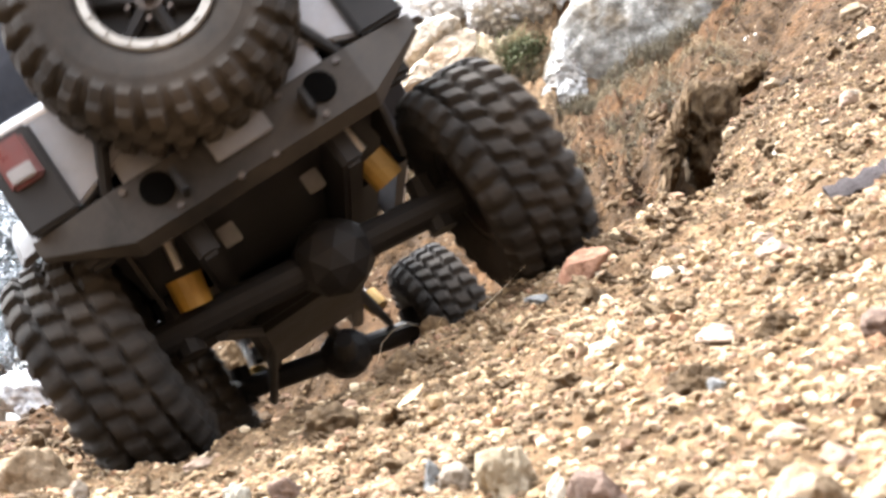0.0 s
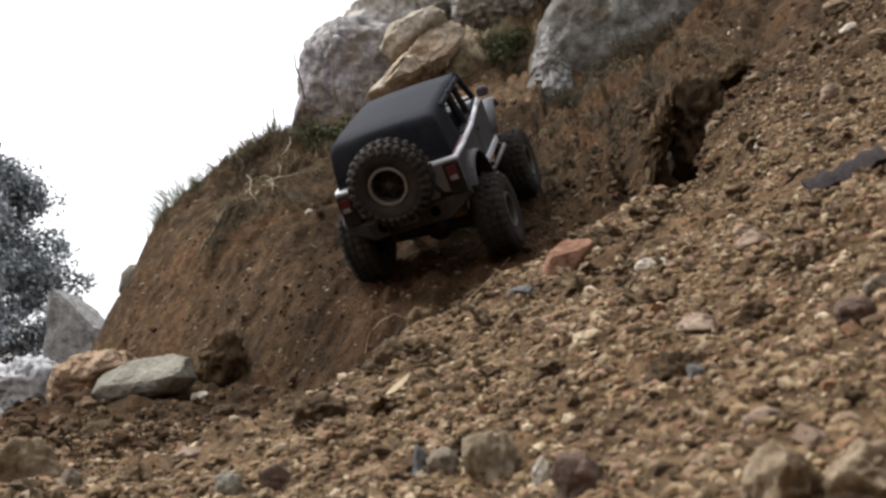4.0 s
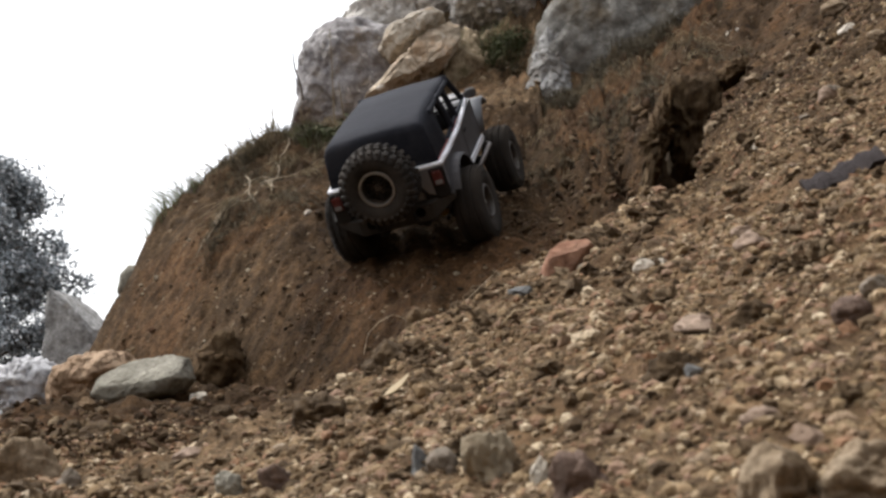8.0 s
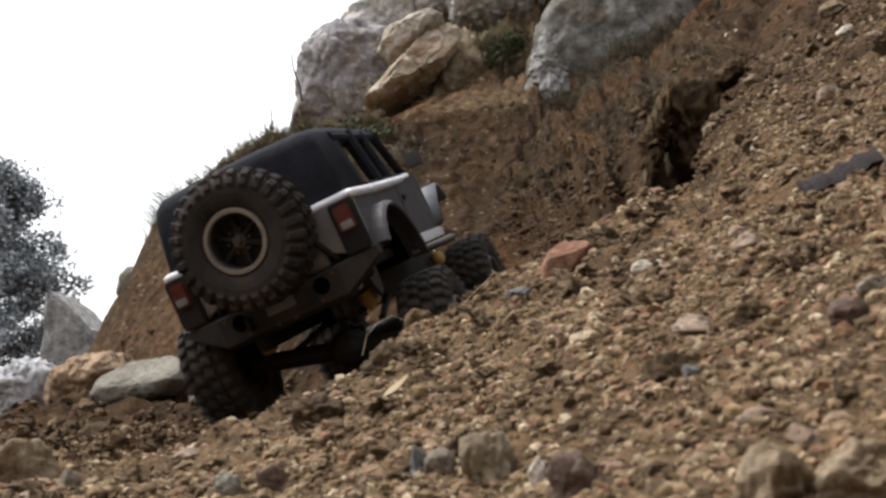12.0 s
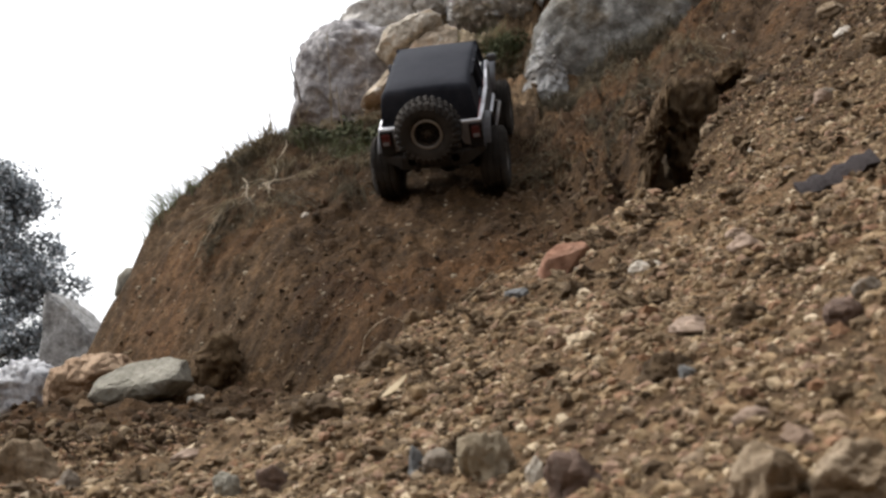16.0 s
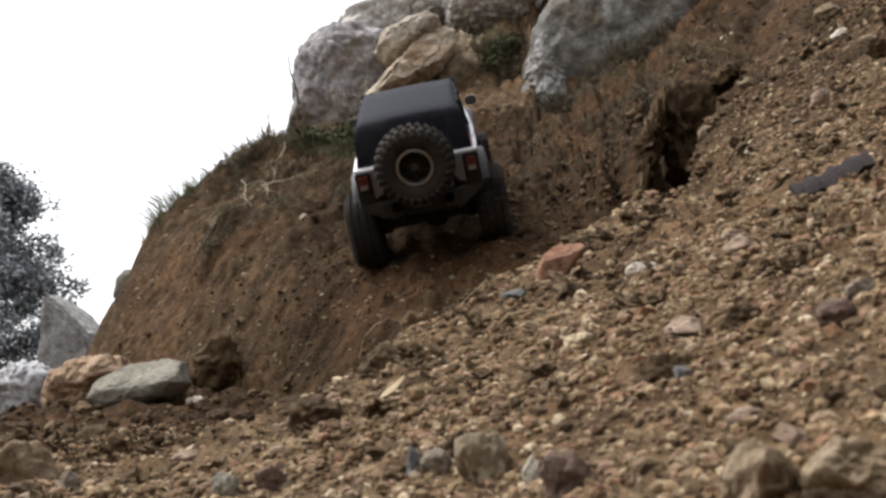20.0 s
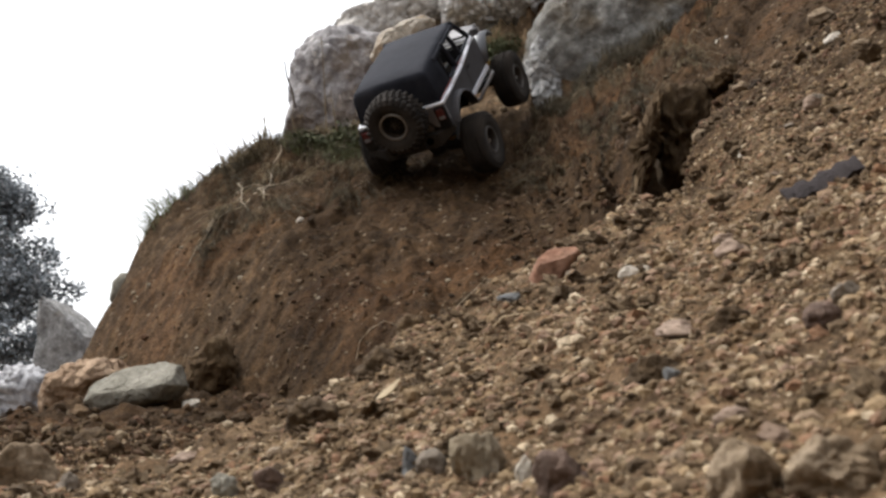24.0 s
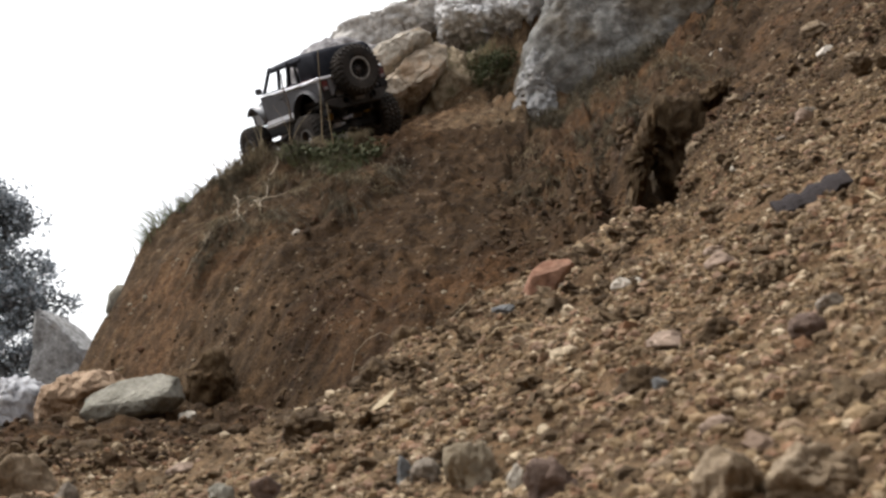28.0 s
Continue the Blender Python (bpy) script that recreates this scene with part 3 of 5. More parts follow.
# one body silver in several tones, paler on the rear panels
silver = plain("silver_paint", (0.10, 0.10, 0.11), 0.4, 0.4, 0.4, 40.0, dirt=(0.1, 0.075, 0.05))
# darker copy: shade on the sides is put into the colour, besides dust
shade_silver = plain("shaded_dusty_silver", (0.05, 0.05, 0.057), 0.5, 0.1, 0.6, 40.0, dirt=(0.05, 0.04, 0.032), gloss=0.25)
bright_trim = plain("bright_trim", (0.70, 0.72, 0.77), 0.28, 0.15, 0.15, 40.0)
# dust patches; the roof's bluish sheen is put into these colours as well
soft_black = plain("black_cloth", (0.011, 0.0125, 0.018), 0.7, 0.0, 0.8, 34.0, 0.0012, dirt=(0.042, 0.043, 0.05), gloss=0.05)
plastic = plain("black_plastic", (0.013, 0.013, 0.0145), 0.55, 0.0, 0.2, 50.0, dirt=(0.05, 0.04, 0.03), gloss=0.2)
dusty_plastic = plain("dusty_plastic", (0.009, 0.009, 0.0095), 0.5, 0.0, 0.8, 34.0, dirt=(0.07, 0.06, 0.052), gloss=0.2)
ring_metal = plain("ring_metal", (0.36, 0.35, 0.33), 0.3, 0.75, 0.45, 90.0, dirt=(0.12, 0.09, 0.065))
dull_ring = plain("dull_ring", (0.12, 0.115, 0.11), 0.5, 0.5, 0.6, 60.0, dirt=(0.07, 0.055, 0.042))
# near-black for recesses: the shade inside them is put into the colour
recess_shade = plain("painted_recess_shade", (0.003, 0.003, 0.003), 0.95, gloss=0.0)
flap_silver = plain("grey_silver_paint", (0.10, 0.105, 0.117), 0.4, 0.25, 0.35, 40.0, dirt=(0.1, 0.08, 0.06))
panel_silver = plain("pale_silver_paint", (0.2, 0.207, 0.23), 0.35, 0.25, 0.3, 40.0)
rubber = plain("rubber", (0.019, 0.0185, 0.0185), 0.85, 0.0, 0.7, 50.0, 0.0006, dirt=(0.075, 0.062, 0.051), gloss=0.1)
chrome = plain("bare_metal", (0.68, 0.67, 0.65), 0.28, 0.9, 0.3, 60.0)
dark_metal = plain("dark_metal", (0.05, 0.05, 0.055), 0.4, 0.6, 0.4, 60.0)
red_lens = plain("red_lens", (0.1, 0.012, 0.012), 0.2, 0.0, 0.5, 60.0, dirt=(0.06, 0.03, 0.025))
red_trim = plain("red_trim", (0.2, 0.012, 0.012), 0.5)
yellow = plain("yellow_plastic", (0.33, 0.19, 0.025), 0.45, 0.0, 0.6, 60.0, dirt=(0.06, 0.045, 0.03))
plate_grey = plain("plate_grey", (0.13, 0.13, 0.14), 0.6, 0.0, 0.4, 60.0, dirt=(0.08, 0.065, 0.05))
seat_grey = plain("seat_grey", (0.2, 0.2, 0.21), 0.7, 0.0, 0.2)


def slab(bm, outline, x0, x1):
    """A plate of the outline (y, z), from x0 to x1."""
    a = [bm.verts.new((x0, y, z)) for y, z in outline]
    b = [bm.verts.new((x1, y, z)) for y, z in outline]
    n = len(outline)
    bm.faces.new(a), bm.faces.new(b[::-1])
    for i in range(n):
        bm.faces.new((a[i], b[i], b[(i + 1) % n], a[(i + 1) % n]))
    bmesh.ops.recalc_face_normals(bm, faces=bm.faces)
    return bm


def block(lo, hi, bev=0.002, m=None):
    bm = bmesh.new()
    c = Matrix.Translation([(a + b) / 2 for a, b in zip(lo, hi)]) @ Matrix.Diagonal([b - a for a, b in zip(lo, hi)] + [1])
    bmesh.ops.create_cube(bm, size=1, matrix=c)
    if bev:
        bmesh.ops.bevel(bm, geom=bm.edges[:], offset=bev, segments=2, affect="EDGES")
    if m is not None:
        bm.transform(m)
    return bm


def rod(p, q, r, segments=10, r2=None, bm=None):
    bm = bm or bmesh.new()
    p, q = Vector(p), Vector(q)
    m = Matrix.Translation((p + q) / 2) @ (q - p).to_track_quat("Z", "Y").to_matrix().to_4x4()
    bmesh.ops.create_cone(bm, cap_ends=True, segments=segments, radius1=r, radius2=r if r2 is None else r2, depth=(q - p).length, matrix=m)
    return bm


def pipe(points, r, segments=8):
    bm = bmesh.new()
    for p, q in zip(points, points[1:]):
        rod(p, q, r, segments, bm=bm)
    for p in points:
        bmesh.ops.create_icosphere(bm, subdivisions=1, radius=r, matrix=Matrix.Translation(p))
    return bm


def lathe(profile, segments=48):
    """The profile (radius, x) turned about the x axis; closed rings."""
    bm = bmesh.new()
    rings = []
    for k in range(segments):
        a = 2 * math.pi * k / segments
        rings.append([bm.verts.new((x, r * math.sin(a), r * math.cos(a))) for r, x in profile])
    n = len(profile)
    for k in range(segments):
        A, B = rings[k], rings[(k + 1) % segments]
        for i in range(n):
            bm.faces.new((A[i], A[(i + 1) % n], B[(i + 1) % n], B[i]))
    bmesh.ops.recalc_face_normals(bm, faces=bm.faces)
    return bm


def part(name, bm, mat, parent, label="", smooth=False):
    ob = new(name, mesh_of(name, bm, mat, smooth))
    ob.parent = parent
    return tagged(ob, label) if label else ob


TYRE_R = 0.057


def smooth_step(a, b, v):
    t = max(0.0, min(1.0, (v - a) / (b - a)))
    return t * t * (3 - 2 * t)


def tyre_mesh():
    """A knobbly tyre about the x axis, in one skin: carcass, staggered tread blocks, shoulder ribs."""
    half = [(0.0526, 0.0), (0.0525, 0.006), (0.0521, 0.012), (0.0511, 0.016), (0.0493, 0.0190), (0.0465, 0.0212), (0.0435, 0.0228), (0.038, 0.0232), (0.0325, 0.0222), (0.0285, 0.0205), (0.0252, 0.0172)]
    whole = [(r, -x) for r, x in half[:0:-1]] + half
    run = [0.0]
    for (r0, x0), (r1, x1) in zip(whole, whole[1:]):
        run.append(run[-1] + math.hypot(r1 - r0, x1 - x0))
    m, blocks, per = 58, 29, 11
    path = [(float(np.interp(run[-1] * i / (m - 1), run, [p[0] for p in whole])), float(np.interp(run[-1] * i / (m - 1), run, [p[1] for p in whole]))) for i in range(m)]
    bm = bmesh.new()
    rings = []
    for k in range(blocks * per):
        a = 2 * math.pi * k / (blocks * per)
        ring = []
        for i, (r, x) in enumerate(path):
            (r0, x0), (r1, x1) = path[max(0, i - 1)], path[min(m - 1, i + 1)]
            d = math.hypot(r1 - r0, x1 - x0)
            nr, nx = (x1 - x0) / d, -(r1 - r0) / d
            ax, side = abs(x), 1 if x > 0 else -1
            inner = smooth_step(0.0003, 0.0012, ax) * (1 - smooth_step(0.0098, 0.0108, ax))
            outer = smooth_step(0.0114, 0.0124, ax) * smooth_step(0.0425, 0.0445, r)
            phase = (k / per + (0.5 if side > 0 else 0.0) + (side * 0.28 * ax / 0.01 if inner > outer else 0.12 * ax / 0.01)) % 1.0
            wide = 0.64 if inner > outer else 0.60
            edge = abs(phase - 0.5) - wide / 2
            block = 1 - smooth_step(-0.08, 0.06, edge)
            tall = 0.0046 * inner + (0.0046 if r > 0.0495 else 0.0024) * outer
            h = tall * block
            rr, xx = r + nr * h, x + nx * h
            ring.append(bm.verts.new((xx, rr * math.sin(a), rr * math.cos(a))))
        rings.append(ring)
    n = len(rings)
    for k in range(n):
        A, B = rings[k], rings[(k + 1) % n]
        for i in range(m - 1):
            bm.faces.new((A[i], A[i + 1], B[i + 1], B[i]))
        bm.faces.new((A[m - 1], A[0], B[0], B[m - 1]))
    bmesh.ops.recalc_face_normals(bm, faces=bm.faces)
    return mesh_of("tyre", bm, rubber, False)


TYRE = tyre_mesh()


def build_tyre(parent):
    ob = new("tyre", TYRE)
    ob.parent = parent
    return tagged(ob, "dusty black knobbly rubber tyre")


def build_wheel(car, name="wheel", out=1):
    """A wheel about the x axis; its outer face towards out."""
    w = new(name)
    w.parent = car
    build_tyre(w)
    s = out
    bm = lathe([(0.0254, s * x) for x in (-0.016, 0.0165)] + [(0.0225, s * 0.0165), (0.0215, s * 0.010), (0.0215, s * -0.016)], 40)
    part("rim", bm, dark_metal, w)
    bm = lathe([(0.0264, s * 0.0165), (0.0264, s * 0.0198), (0.0257, s * 0.0208), (0.0226, s * 0.0208), (0.0220, s * 0.0190), (0.0220, s * 0.0165)], 48)
    for k in range(16):
        a = 2 * math.pi * k / 16
        p = Vector((s * 0.0203, 0.0238 * math.sin(a), 0.0238 * math.cos(a)))
        rod(p, p + Vector((s * 0.0014, 0, 0)), 0.0010, 6, bm=bm)
    part("beadlock_ring", bm, ring_metal if name != "wheel" else dull_ring, w, "scuffed silver ring with small bolts")
    part("wheel_disc", lathe([(0.001, s * 0.006), (0.0214, s * 0.004), (0.0214, s * 0.001), (0.001, s * 0.003)], 40), plastic, w)
    for k in range(6):
        a = 2 * math.pi * k / 6
        d = Vector((0, math.sin(a), math.cos(a)))
        part("spoke", rod(Vector((s * 0.009, 0, 0)) + d * 0.004, Vector((s * 0.007, 0, 0)) + d * 0.0214, 0.0032, 6, 0.0026), plastic, w)
        e = Vector((0, math.sin(a + 0.52), math.cos(a + 0.52))) * 0.0092
        part("lug_nut", rod(Vector((s * 0.004, 0, 0)) + e, Vector((s * 0.0125, 0, 0)) + e, 0.0012, 6), dark_metal, w)
    bm = rod((s * 0.004, 0, 0), (s * 0.012, 0, 0), 0.0058, 16)
    rod((s * 0.012, 0, 0), (s * 0.0155, 0, 0), 0.0032, 6, bm=bm)
    part("hub_nut", bm, chrome if name == "wheel" else dark_metal, w, "small metal hub nut")
    return w


def build_car():
    car = tagged(new("model_car"), "silver model off-road car with black soft top and spare wheel", "model car")
    # tub: floor, sides with wheel cut-outs, tailgate, corner panels
    part("floor_pan", block((-0.07, -0.085, 0.036), (0.07, 0.20, 0.046)), plastic, car)

    def arch(y0, r, z0, a0, a1, n=9):
        return [(y0 + r * math.cos(radians(a0 + (a1 - a0) * k / (n - 1))), z0 + r * math.sin(radians(a0 + (a1 - a0) * k / (n - 1)))) for k in range(n)]

    for s in (-1, 1):
        side = [(-0.088, 0.095), (-0.088, 0.048)] + arch(-0.024, 0.062, 0.018, 150, 14) + [(0.038, 0.034), (0.183, 0.034), (0.186, 0.107), (0.06, 0.099)]
        part("side_panel", slab(bmesh.new(), side, s * 0.080, s * 0.0865), shade_silver, car)
        # belt moulding along the top
        bm = pipe([(s * 0.0855, -0.086, 0.0965), (s * 0.0865, -0.02, 0.0975), (s * 0.0865, 0.06, 0.1005), (s * 0.082, 0.140, 0.1045), (s * 0.0765, 0.184, 0.1085)], 0.0042, 8)
        part("belt_moulding", bm, bright_trim, car, "bright silver belt moulding", smooth=True)
        bm = pipe([(s * 0.0825, -0.082, 0.1005), (s * 0.083, 0.06, 0.1045), (s * 0.079, 0.15, 0.1095)], 0.0009, 6)
        part("trim_strip", bm, red_trim, car, "thin red trim line")
        part("door_seam", slab(bmesh.new(), [(0.074, 0.034), (0.0755, 0.034), (0.0755, 0.100), (0.074, 0.100)], s * 0.0866, s * 0.0869), plastic, car)
        part("door_handle", block((min(s * 0.0866, s * 0.0892), 0.083, 0.083), (max(s * 0.0866, s * 0.0892), 0.097, 0.087), 0.0008), plastic, car)
        # rear flare: a bent lip over the wheel
        pts = arch(-0.024, 0.0645, 0.018, 150, 10, 13)
        bm = bmesh.new()
        rows_ = []
        for y, z in pts:
            d = Vector((0, y + 0.024, z - 0.018)).normalized()
            rows_.append([bm.verts.new((s * x, y + d.y * o, z + d.z * o)) for x, o in ((0.084, 0.002), (0.097, 0.000), (0.0995, -0.003), (0.0985, -0.005), (0.086, -0.002))])
        for A, B in zip(rows_, rows_[1:]):
            for i in range(5):
                bm.faces.new((A[i], A[(i + 1) % 5], B[(i + 1) % 5], B[i]))
        bm.faces.new(rows_[0]), bm.faces.new(rows_[-1][::-1])
        bmesh.ops.recalc_face_normals(bm, faces=bm.faces)
        part("rear_fender", bm, shade_silver, car, "dusty silver rear fender flare in a shaded tone")
        # arch liner; the dark inside the arch is painted on it
        part("wheel_well", slab(bmesh.new(), arch(-0.024, 0.0615, 0.018, 150, 10) + arch(-0.024, 0.058, 0.018, 10, 150), s * 0.040, s * 0.0805), recess_shade, car)
        # front fender: a sloping flap behind the wheel, a flat top over it
        out = [(0.178, 0.050), (0.203, 0.078), (0.226, 0.0925), (0.243, 0.0925), (0.258, 0.084), (0.266, 0.074), (0.262, 0.071), (0.253, 0.079), (0.241, 0.086), (0.229, 0.086), (0.208, 0.072), (0.186, 0.046)]
        bm = slab(bmesh.new(), out, s * 0.050, s * 0.094)
        bmesh.ops.bevel(bm, geom=bm.edges[:], offset=0.0018, segments=2, affect="EDGES")
        part("front_fender", bm, flap_silver, car, "silver front fender", smooth=True)
        # bright sill and the slider tube outside it
        part("sill", block((min(s * 0.0868, s * 0.0905), 0.040, 0.036), (max(s * 0.0868, s * 0.0905), 0.180, 0.046), 0.001), bright_trim, car, "bright silver sill")
        bm = pipe([(s * 0.085, 0.034, 0.031), (s * 0.099, 0.048, 0.030), (s * 0.099, 0.166, 0.030), (s * 0.085, 0.180, 0.031)], 0.0038, 8)
        part("rock_slider", bm, dark_metal, car, "dark slider tube", smooth=True)
        # tail corner and light
        bm = bmesh.new()
        edge = [(s * 0.040, 0.096), (s * 0.087, 0.096), (s * 0.087, 0.062), (s * 0.074, 0.050), (s * 0.040, 0.063)]
        A, B = [bm.verts.new((x, -0.0915, z)) for x, z in edge], [bm.verts.new((x, -0.082, z)) for x, z in edge]
        bm.faces.new(A), bm.faces.new(B[::-1])
        for i in range(5):
            bm.faces.new((A[i], B[i], B[(i + 1) % 5], A[(i + 1) % 5]))
        bmesh.ops.recalc_face_normals(bm, faces=bm.faces)
        bmesh.ops.bevel(bm, geom=bm.edges[:], offset=0.0012, segments=2, affect="EDGES")
        part("corner_panel", bm, panel_silver, car)
        part("light_bezel", block((min(s * 0.066, s * 0.0885), -0.0965, 0.050), (max(s * 0.066, s * 0.0885), -0.090, 0.0935), 0.0015), plastic, car)
        part("tail_light", block((min(s * 0.0700, s * 0.0845), -0.0995, 0.0690), (max(s * 0.0700, s * 0.0845), -0.0955, 0.0900), 0.0015), red_lens, car, "red tail light")
        part("reverse_light", block((min(s * 0.0725, s * 0.083), -0.1003, 0.0705), (max(s * 0.0725, s * 0.083), -0.0985, 0.0770), 0.0006), seat_grey, car, "pale reversing light")
        part("bracket", rod((s * 0.056, -0.088, 0.052), (s * 0.040, -0.098, 0.082), 0.0028, 8), plastic, car)
        # mirror
        part("mirror", block((min(s * 0.086, s * 0.104), 0.165, 0.112), (max(s * 0.086, s * 0.104), 0.173, 0.127), 0.0025), silver, car)
        # seats
        part("seat", block((min(s * 0.014, s * 0.058), 0.060, 0.046), (max(s * 0.014, s * 0.058), 0.11, 0.066), 0.006), seat_grey, car)
        part("seat_back", block((min(s * 0.016, s * 0.056), 0.040, 0.06), (max(s * 0.016, s * 0.056), 0.056, 0.135), 0.007), seat_grey, car, "light grey seat back")
        # windows' pillars
        part("windscreen_pillar", rod((s * 0.0745, 0.186, 0.109), (s * 0.0715, 0.131, 0.163), 0.0046, 8), soft_black, car)
        for y, wide in ((0.094, 0.0048), (0.046, 0.0062)):
            part("door_pillar", rod((s * 0.0795, y + 0.006, 0.101), (s * 0.0715, y - 0.006, 0.160), wide, 8), soft_black, car)
        part("window_rail", rod((s * 0.0805, 0.00, 0.1025), (s * 0.0765, 0.182, 0.1095), 0.004, 8), soft_black, car)
        part("window_header", rod((s * 0.0716, -0.02, 0.1535), (s * 0.0712, 0.132, 0.1565), 0.0050, 8), soft_black, car)
        part("roll_bar", pipe([(s * 0.066, 0.035, 0.05), (s * 0.064, 0.03, 0.148), (s * 0.062, -0.07, 0.10)], 0.0032, 8), plastic, car, smooth=True)
    part("tailgate", block((-0.048, -0.0905, 0.05), (0.048, -0.083, 0.094), 0.0015), panel_silver, car)
    part("rear_moulding", pipe([(-0.0855, -0.0885, 0.0965), (0.0855, -0.0885, 0.0965)], 0.0038, 8), bright_trim, car, "bright silver rear moulding", smooth=True)
    part("rear_valance", block((-0.078, -0.088, 0.028), (0.078, -0.080, 0.052), 0.002), plastic, car)
    # soft top: one bent shell, rear window face and quarter sides
    bm = bmesh.new()

    def section(y, z_top, half_top, half_low, z_low, r=0.012):
        pts = [(-half_low, z_low), (-half_top - 0.002, z_top - r)]
        for k in range(5):
            a = radians(180 - 22.5 * k)
            pts.append((-half_top + r + r * math.cos(a) - 0.002, z_top - r + r * math.sin(a)))
        pts += [(-half_top * 0.3, z_top + 0.0018)]
        pts += [(-x, z) for x, z in pts[::-1]]
        return [bm.verts.new((x, y, z)) for x, z in pts]

    secs = [section(-0.0865, 0.106, 0.080, 0.0825, 0.0985, 0.004), section(-0.0815, 0.148, 0.0765, 0.0825, 0.0985, 0.009), section(-0.0785, 0.1565, 0.0755, 0.0825, 0.0985), section(-0.072, 0.1605, 0.0745, 0.0825, 0.0985), section(-0.045, 0.1635, 0.0725, 0.0825, 0.0985),
            section(-0.022, 0.1650, 0.072, 0.0825, 0.0985), section(-0.004, 0.1662, 0.0718, 0.0825, 0.099)]
    roof2 = [section(-0.0039, 0.1662, 0.0718, 0.0738, 0.140), section(0.018, 0.1668, 0.0716, 0.0728, 0.148), section(0.07, 0.1675, 0.0715, 0.0724, 0.1525), section(0.128, 0.1662, 0.0710, 0.0716, 0.1535, 0.009), section(0.136, 0.1620, 0.0695, 0.0705, 0.1545, 0.005)]
    for group in (secs, roof2):
        for A, B in zip(group, group[1:]):
            for i in range(len(A) - 1):
                bm.faces.new((A[i], B[i], B[i + 1], A[i + 1]))
    for i in range(1, len(secs[-1]) - 2):
        bm.faces.new((secs[-1][i], roof2[0][i], roof2[0][i + 1], secs[-1][i + 1]))
    bm.faces.new(secs[0])
    bmesh.ops.remove_doubles(bm, verts=bm.verts[:], dist=0.0003)
    bmesh.ops.recalc_face_normals(bm, faces=bm.faces)
    bmesh.ops.solidify(bm, geom=bm.faces[:], thickness=0.0022)
    part("soft_top", bm, soft_black, car, "dusty black cloth soft top", smooth=True)
    part("windscreen_header", rod((-0.0715, 0.131, 0.162), (0.0715, 0.131, 0.162), 0.0045, 8), soft_black, car)
    part("windscreen_base", rod((-0.076, 0.189, 0.112), (0.076, 0.189, 0.112), 0.0036, 8), silver, car)
    part("dashboard", block((-0.072, 0.16, 0.08), (0.072, 0.188, 0.106), 0.004), plastic, car)
    part("steering_wheel", pipe([(-0.036 + 0.013 * math.cos(k * 0.7854), 0.148, 0.1 + 0.013 * math.sin(k * 0.7854)) for k in range(9)], 0.0018, 6), plastic, car)
    # bonnet, cowl, grille, front bumper
    bm = bmesh.new()
    hood = [[bm.verts.new((x * w, y, z + (0.004 if abs(x) < 0.8 else 0))) for x in (-1, -0.7, 0, 0.7, 1)] for y, w, z in ((0.187, 0.068, 0.103), (0.24, 0.058, 0.099), (0.302, 0.049, 0.091), (0.314, 0.048, 0.084))]
    for A, B in zip(hood, hood[1:]):
        for i in range(4):
            bm.faces.new((A[i], A[i + 1], B[i + 1], B[i]))
    for i in (0, 4):
        low = [bm.verts.new((h[i].co.x, h[i].co.y, 0.05)) for h in hood]
        for k in range(3):
            bm.faces.new((hood[k][i], hood[k + 1][i], low[k + 1], low[k]))
    bmesh.ops.recalc_face_normals(bm, faces=bm.faces)
    bmesh.ops.solidify(bm, geom=bm.faces[:], thickness=0.002)
    part("bonnet", bm, silver, car, smooth=False)
    part("grille", block((-0.05, 0.312, 0.046), (0.05, 0.319, 0.088), 0.002), silver, car)
    for k in range(7):
        part("grille_slot", block((-0.027 + 0.009 * k - 0.0028, 0.3185, 0.052), (-0.027 + 0.009 * k + 0.0028, 0.3202, 0.082), 0.0006), plastic, car)
    for s in (-1, 1):
        part("headlight", rod((s * 0.041, 0.317, 0.073), (s * 0.041, 0.324, 0.073), 0.0085, 20), chrome, car, "round clear headlight")
    part("front_bumper", block((-0.050, 0.320, 0.030), (0.050, 0.332, 0.044), 0.003), plastic, car)
    for s in (-1, 1):
        part("bumper_arm", block((min(s * 0.02, s * 0.032), 0.30, 0.026), (max(s * 0.02, s * 0.032), 0.334, 0.038), 0.001), plastic, car)
    # rear bumper: a bent plate with swept ends, painted-on black holes and a step
    bm = slab(bmesh.new(), [(-0.102, 0.047), (-0.092, 0.049), (-0.078, 0.049), (-0.078, 0.028), (-0.094, 0.020), (-0.102, 0.024)], -0.056, 0.056)
    for s in (-1, 1):
        a = [(-0.102, 0.047), (-0.092, 0.049), (-0.078, 0.049), (-0.078, 0.028), (-0.094, 0.020), (-0.102, 0.024)]
        b = [(-0.090, 0.050), (-0.086, 0.051), (-0.078, 0.051), (-0.078, 0.044), (-0.086, 0.042), (-0.090, 0.043)]
        A = [bm.verts.new((s * 0.056, y, z)) for y, z in a]
        B = [bm.verts.new((s * 0.090, y, z)) for y, z in b]
        for i in range(6):
            bm.faces.new((A[i], A[(i + 1) % 6], B[(i + 1) % 6], B[i]))
        bm.faces.new(B)
    bmesh.ops.recalc_face_normals(bm, faces=bm.faces)
    bumper = part("rear_bumper", bm, dusty_plastic, car, "dusty dark grey plate bumper with two painted-black holes")
    # solid black discs, and blocks below: the dark of the openings is painted
    for s in (-1, 1):
        part("painted_bumper_hole", rod((s * 0.038, -0.1028, 0.038), (s * 0.038, -0.099, 0.038), 0.0070, 18), recess_shade, bumper)
